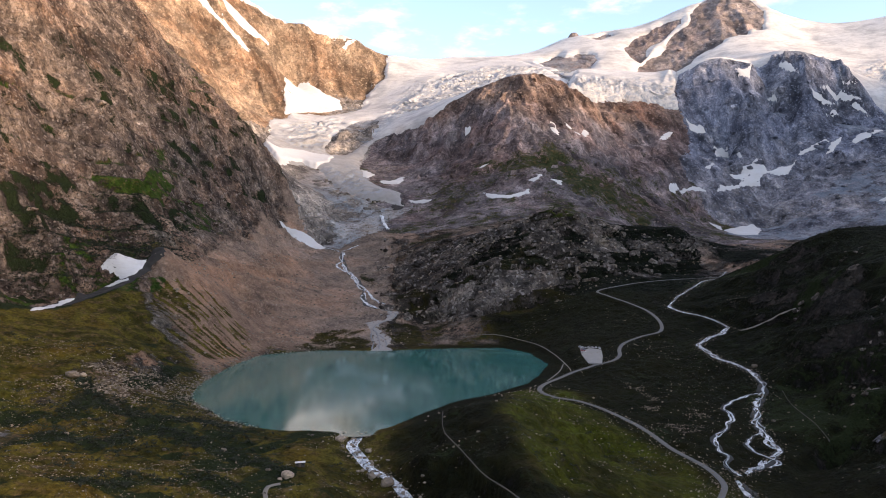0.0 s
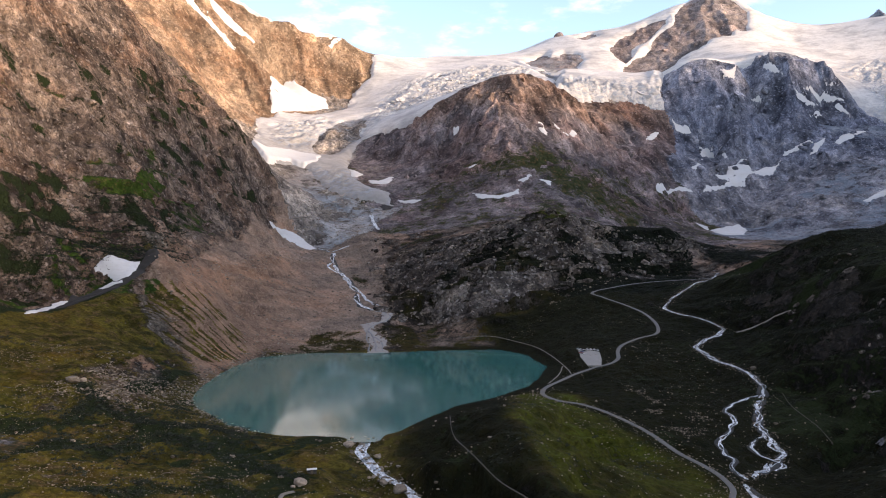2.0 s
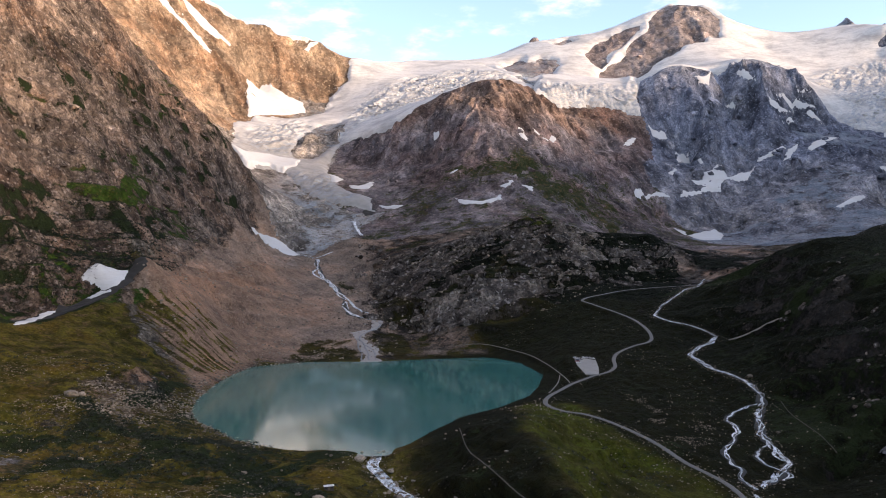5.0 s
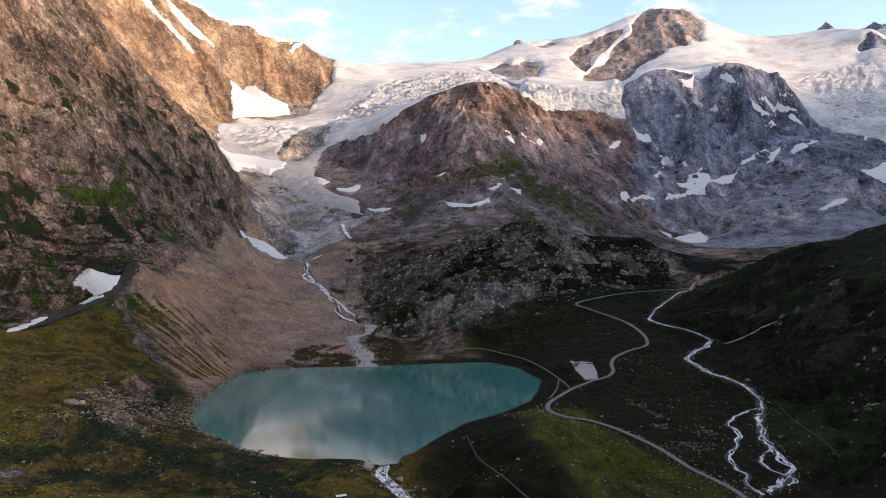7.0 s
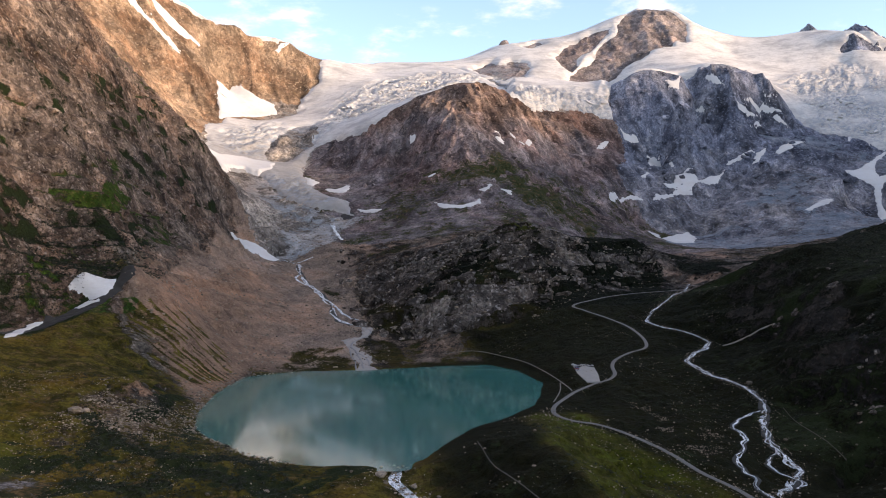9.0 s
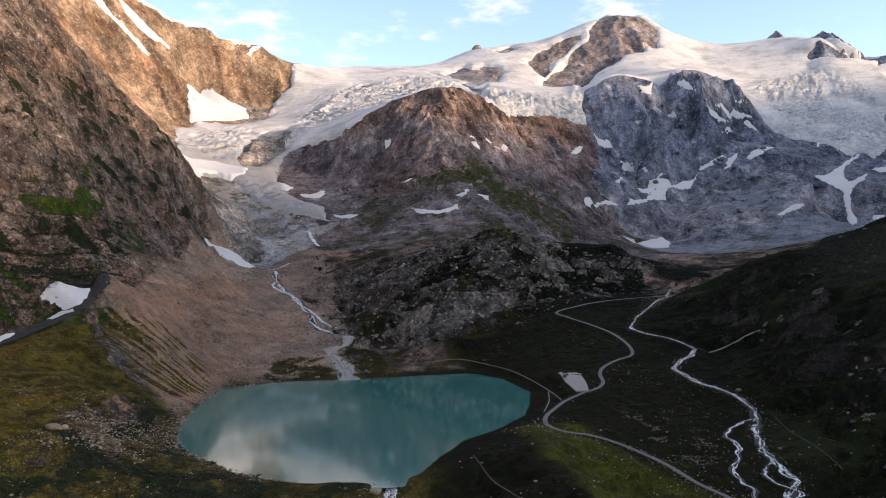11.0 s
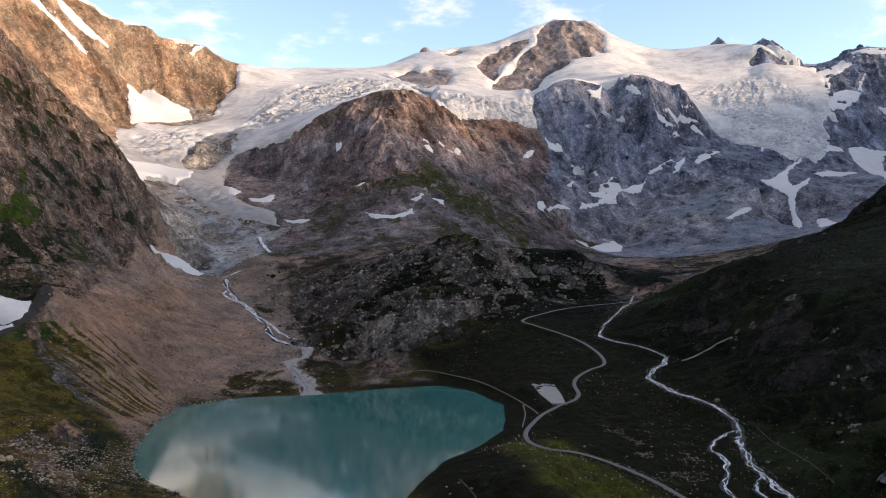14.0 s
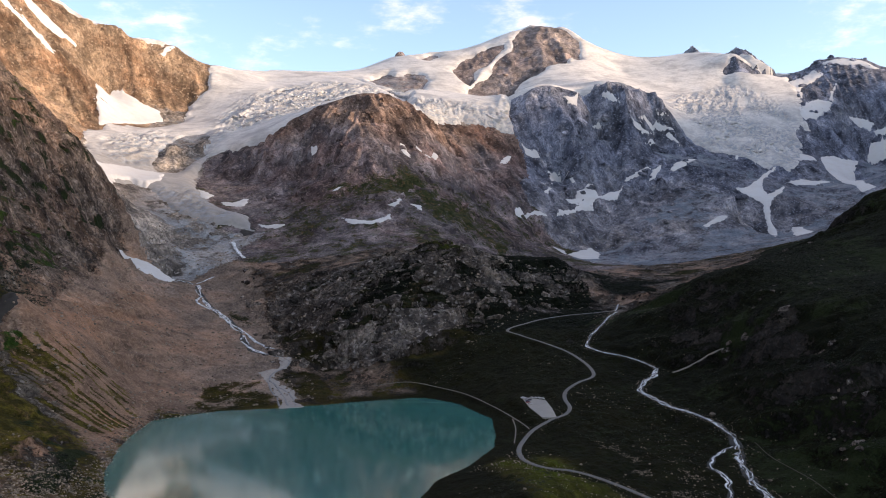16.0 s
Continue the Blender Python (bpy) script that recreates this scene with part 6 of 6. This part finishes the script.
scatter("crag_stones", 1400, over([(-60, 1000), (140, 960), (330, 1080), (420, 1240), (180, 1230), (-80, 1320)]), _sizes(0.9, 4.5, 4), PEBBLES, STONE, "blocks lying on the grey crag", "stones", 19)
scatter("alder_scrub", 6500, over(LEFT_MEADOW, lambda x, y: np.clip(0.9 * juniper(x, y, 6) + 0.30 * spots(x, y, SHRUB_SPOTS) + 0.22 * clustered(30, 311, 0.0, 0.4)(x, y), 0, 1)), _sizes(0.9, 3.0, 2), BUSHES, LEAVES, "dark green alder scrub in the meadow", "shrubs", 21, 0.0)
scatter("slope_scrub", 5000, over([(-480, 780), (-400, 800), (-330, 900), (-300, 1000), (-330, 1090), (-420, 1060), (-480, 960)], lambda x, y: np.clip(1.2 * ledges(y, base_height(x, y)[0], SCRUB_BELT), 0, 1)), _sizes(1.2, 3.4, 2), BUSHES, LEAVES, "dark scrub on the lower cliffs", "shrubs", 22, 0.0)
scatter("hill_scrub", 5200, over([(230, 420), (330, 380), (420, 560), (560, 850), (680, 1050), (480, 1040), (380, 1000), (330, 760), (290, 600)], clustered(60, 315, -0.2, 0.3)), _sizes(0.9, 2.8, 2), BUSHES, LEAVES, "low dark scrub on the shaded hillside", "shrubs", 23, 0.0)
scatter("valley_scrub", 3600, over(RIGHT_FLAT, clustered(40, 317, 0.0, 0.4)), _sizes(0.7, 2.0, 2), BUSHES, LEAVES, "low juniper scrub on the valley floor", "shrubs", 24, 0.0)


# ---- parked cars ----
PAINTS = [plain_material("car_paint_" + n, c, 0.3) for n, c in (("white", (0.75, 0.75, 0.74)), ("silver", (0.5, 0.51, 0.52)), ("black", (0.03, 0.03, 0.035)), ("blue", (0.05, 0.09, 0.2)), ("red", (0.3, 0.03, 0.03)))]
GLASS = plain_material("dark_glass", (0.02, 0.025, 0.03), 0.08)
RUBBER = plain_material("tyre_rubber", (0.025, 0.025, 0.025), 0.85)
RIM = plain_material("rim_alloy", (0.5, 0.5, 0.52), 0.35, 0.8)


def profile_bm(pts, half, taper=1.0):
    """A side outline given width, the upper points drawn in."""
    bm = bmesh.new()
    top = max(z for _, z in pts)
    rows = []
    for s in (-1, 1):
        rows.append([bm.verts.new((x, s * half * (1 - (1 - taper) * z / top), z)) for x, z in pts])
    bm.faces.new(rows[0][::-1])
    bm.faces.new(rows[1])
    n = len(pts)
    for i in range(n):
        bm.faces.new([rows[0][i], rows[0][(i + 1) % n], rows[1][(i + 1) % n], rows[1][i]])
    bmesh.ops.recalc_face_normals(bm, faces=bm.faces)
    bmesh.ops.bevel(bm, geom=list(bm.edges), offset=0.05, segments=1, affect="EDGES")
    return bm


def build_car(paint, word):
    car = new("car")
    tagged(car, "%s passenger car parked on the gravel lot" % word, "car", "parked cars")
    part("body", profile_bm([(-2.1, 0.35), (2.1, 0.35), (2.15, 0.7), (1.2, 0.92), (-1.9, 0.98), (-2.15, 0.8)], 0.88, 0.94), paint, car)
    part("cabin", profile_bm([(-1.75, 0.97), (1.0, 0.93), (0.35, 1.42), (-1.25, 1.46)], 0.80, 0.82), GLASS, car, "dark glazed cabin")
    part("roof", profile_bm([(-1.22, 1.45), (0.32, 1.41), (0.25, 1.49), (-1.15, 1.52)], 0.66, 1.0), paint, car)
    for x in (-1.3, 1.32):
        for y in (-0.8, 0.8):
            for nm, r, wd, mt in (("tyre", 0.33, 0.22, RUBBER), ("rim", 0.2, 0.24, RIM)):
                bm = bmesh.new()
                bmesh.ops.create_cone(bm, cap_ends=True, segments=12, radius1=r, radius2=r, depth=wd, matrix=Matrix.Translation((x, y, 0.33)) @ Matrix.Rotation(math.pi / 2, 4, "X"))
                if nm == "tyre":
                    wheel = part("wheel", bm, mt, car)
                else:
                    part("rim", bm, mt, wheel)
    return car


_lot = [(129.5, 770, 10), (131.5, 766.5, 8), (133, 763, 12), (130, 760, 8), (129, 756.5, 10), (137, 769, 100), (140, 768, 96), (143, 767, 98), (146, 765, 100), (129, 752, 8)]
for _i, (_x, _y, _a) in enumerate(_lot):
    if _i < 5:
        _c = build_car(PAINTS[_i], ("white", "silver grey", "black", "dark blue", "dark red")[_i])
        _c.matrix_world = pose(_x, _y, yard_z(_y) + 0.3, 0, 0, _a)
        if _i == 0:
            _first = _c
    else:
        copy_thing(_first, pose(_x, _y, yard_z(_y) + 0.3, 0, 0, _a))


# ---- meadow hut ----
def box_bm(x0, x1, y0, y1, z0, z1, bevel=0.04):
    bm = bmesh.new()
    bmesh.ops.create_cube(bm, size=1, matrix=Matrix.Translation(((x0 + x1) / 2, (y0 + y1) / 2, (z0 + z1) / 2)) @ Matrix.Diagonal((x1 - x0, y1 - y0, z1 - z0, 1)))
    bmesh.ops.bevel(bm, geom=list(bm.edges), offset=bevel, segments=1, affect="EDGES")
    return bm


def build_hut():
    x, y = -75.5, 424
    hut = new("hut")
    tagged(hut, "small dark hut with a white sheet roof in the meadow", "hut")
    dark = plain_material("dark_boards", (0.045, 0.036, 0.028), 0.85)
    white = plain_material("white_sheet", (0.72, 0.72, 0.70), 0.5)
    part("wall", box_bm(-2.4, 2.4, -1.3, 1.3, -0.6, 1.9), dark, hut)
    roof = profile_bm([(-2.7, 1.9), (2.7, 2.1), (2.7, 2.2), (-2.7, 2.0)], 1.65)
    part("roof", roof, white, hut, "white sheet roof")
    part("door", box_bm(-0.4, 0.4, -1.36, -1.29, 0.0, 1.75, 0.02), plain_material("door_boards", (0.09, 0.065, 0.045), 0.8), hut)
    for k in (-1.5, 1.5):
        part("window", box_bm(k - 0.35, k + 0.35, -1.36, -1.29, 0.9, 1.5, 0.02), GLASS, hut)
    hut.matrix_world = pose(x, y, float(ground_at(x, y).max()) + 0.35, 0, 0, 8)


build_hut()


def build_trough():
    """Pale timber pen beside the hut."""
    pen = new("timber_pen")
    tagged(pen, "small pale timber pen beside the meadow hut", "fence")
    pale = plain_material("pale_timber", (0.35, 0.32, 0.27), 0.85)
    for a in range(4):
        part("post", box_bm(a * 1.1 - 0.08, a * 1.1 + 0.08, -0.08, 0.08, -0.5, 1.2, 0.02), pale, pen)
    for z in (0.45, 0.95):
        part("rail", box_bm(-0.1, 3.4, 0.08, 0.14, z, z + 0.14, 0.02), pale, pen)
    pen.matrix_world = pose(-83.0, 424.5, float(ground_at(-82, 424.5)[0]), 0, 0, 14)


build_trough()


# ---- outcrops on the mountains, ice towers on the glaciers ----
def crag_mesh(name, seed, mat, tall):
    """An angular block: the hull of a few random corners, its edges taken off."""
    bm = bmesh.new()
    rng = random.Random(seed)
    for _ in range(13):
        bm.verts.new((rng.uniform(-0.5, 0.5), rng.uniform(-0.5, 0.5), rng.uniform(-0.6, tall)))
    hull = bmesh.ops.convex_hull(bm, input=bm.verts)
    bmesh.ops.delete(bm, geom=[v for v in bm.verts if not v.link_faces], context="VERTS")
    bmesh.ops.bevel(bm, geom=list(bm.edges), offset=0.03, segments=1, affect="EDGES")
    bmesh.ops.triangulate(bm, faces=bm.faces)
    me = bpy.data.meshes.new(name)
    bm.to_mesh(me)
    bm.free()
    me.materials.append(mat)
    return me


def outcrops(parent, name, mat, count, poly, size, tall, seed, steepest=0.0):
    shapes = [crag_mesh(name, seed * 10 + i, mat, tall) for i in range(5)]
    rng = np.random.RandomState(seed)
    x, y = over(poly)(rng, count * 6)
    ok = in_wedge(x, y, -20)
    x, y = x[ok], y[ok]
    z, slope, gx, gy = base_height(x, y)
    z = height(x, y)[0] if name == "outcrop" else z + 8.0
    n = 0
    for i in range(len(x)):
        if n >= count:
            break
        if slope[i] < steepest:
            continue
        s = size[0] + (size[1] - size[0]) * rng.rand() ** 2.5
        ob = new(name, shapes[n % 5])
        tilt = math.degrees(math.atan(min(slope[i], 1.3))) * 0.6
        turn = math.degrees(math.atan2(gy[i], gx[i]))
        ob.matrix_world = pose(x[i], y[i], z[i], 0, 0, turn) @ pose(0, 0, 0, 0, -tilt, 0) @ pose(0, 0, 0, rng.uniform(-14, 14), rng.uniform(-14, 14), rng.uniform(-50, 50)) @ Matrix.Diagonal((s * rng.uniform(0.7, 1.2), s * rng.uniform(0.9, 1.7), s * rng.uniform(0.6, 1.0), 1))
        ob.parent = parent
        n += 1


outcrops(LANDS["left_mountain"], "outcrop", BROWN, 260, [(-520, 900), (-440, 780), (-320, 960), (-310, 1250), (-290, 1450), (-430, 1480), (-560, 1300)], (4, 15), 0.45, 61, 0.5)
outcrops(LANDS["crag_hill"], "outcrop", GREY, 300, CRAG_ZONE, (4, 24), 0.4, 62)
for _k, (_x, _y, _r) in enumerate([(314, 596, 13), (286, 553, 15), (366, 729, 9), (350, 655, 12), (340, 781, 8), (296, 575, 12), (330, 620, 10), (390, 800, 12)]):      # bare ribs in clusters
    outcrops(LANDS["dark_hill"], "outcrop", GREY, 7, [(_x - _r, _y - _r), (_x + _r, _y - 0.6 * _r), (_x + 0.7 * _r, _y + _r), (_x - 0.6 * _r, _y + 0.8 * _r)], (3, 9), 0.3, 80 + _k)
outcrops(LANDS["dark_hill"], "outcrop", GREY, 60, [(290, 520), (400, 560), (560, 850), (680, 1050), (500, 1020), (340, 760)], (2, 9), 0.35, 63)
outcrops(LANDS["upper_valley"], "outcrop", GREY, 110, [(400, 1110), (480, 1140), (720, 1200), (860, 1450), (560, 1480), (440, 1270)], (2.5, 11), 0.35, 73)
outcrops(LANDS["rust_dome"], "outcrop", DOMEROCK, 170, [(-150, 2050), (-60, 1780), (160, 1640), (480, 1800), (560, 2050), (300, 2090), (100, 2050)], (6, 26), 0.4, 64, 0.3)
outcrops(LANDS["slate_mountain"], "outcrop", BLUEROCK, 170, [(720, 2420), (700, 2150), (900, 1950), (1300, 2050), (1300, 2440), (1000, 2500)], (7, 34), 0.45, 65, 0.35)
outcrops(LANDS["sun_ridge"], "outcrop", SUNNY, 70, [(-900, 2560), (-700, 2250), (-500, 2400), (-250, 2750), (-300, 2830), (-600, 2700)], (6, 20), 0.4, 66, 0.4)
outcrops(LANDS["snow_peak"], "outcrop", PEAKROCK, 24, FACES[1], (7, 22), 0.4, 67)
outcrops(LANDS["east_peak"], "outcrop", BLUEROCK, 90, [(1850, 2650), (2000, 2550), (2250, 2700), (2350, 2850), (2150, 2880), (1950, 2820)], (9, 34), 0.45, 68)
outcrops(LANDS["ice_basin"], "outcrop", BASINROCK, 60, [(-300, 1850), (-180, 1640), (-90, 1660), (-120, 1720), (-240, 1900)], (4, 16), 0.4, 69)
outcrops(GLACIERS[0], "serac", ICE, 130, [(-130, 2300), (40, 2420), (180, 2560), (250, 2700), (60, 2720), (-120, 2560)], (8, 22), 0.5, 70)
outcrops(GLACIERS[1], "serac", ICE, 90, [(430, 2345), (525, 2395), (657, 2400), (690, 2420), (690, 2470), (420, 2440)], (9, 24), 0.8, 71)
outcrops(GLACIERS[2], "serac", ICE, 90, [(1420, 2400), (1540, 2330), (1640, 2420), (1560, 2600), (1400, 2620)], (7, 18), 0.45, 72)


def towers(parent, mat, rows, seed):
    """Single rock towers on a skyline: place, width, height, turn."""
    for i, (x, y, z, w, h, a) in enumerate(rows):
        bm = bmesh.new()
        rng = random.Random(seed + i)
        for k in range(5):
            ring = 0.5 * (1 - k / 4.6) ** 0.9
            for j in range(8):
                t = 6.283 * j / 8 + rng.uniform(-0.3, 0.3)
                r = ring * rng.uniform(0.65, 1.15)
                bm.verts.new((r * math.cos(t) + 0.06 * k * rng.uniform(-0.4, 0.6), 0.7 * r * math.sin(t), k / 4 - 0.35))
        bmesh.ops.convex_hull(bm, input=bm.verts)
        bmesh.ops.delete(bm, geom=[v for v in bm.verts if not v.link_faces], context="VERTS")
        bmesh.ops.triangulate(bm, faces=bm.faces)
        me = bpy.data.meshes.new("rock_tower")
        bm.to_mesh(me)
        bm.free()
        me.materials.append(mat)
        ob = new("rock_tower", me)
        ob.matrix_world = pose(x, y, z, 0, 0, a) @ Matrix.Diagonal((w, w, h, 1))
        ob.parent = parent


towers(LANDS["snow_peak"], PEAKROCK, [(24, 3234, 806, 50, 20, 0), (70, 3240, 808, 40, 15, 30), (543, 3355, 935, 60, 26, 12)], 520)
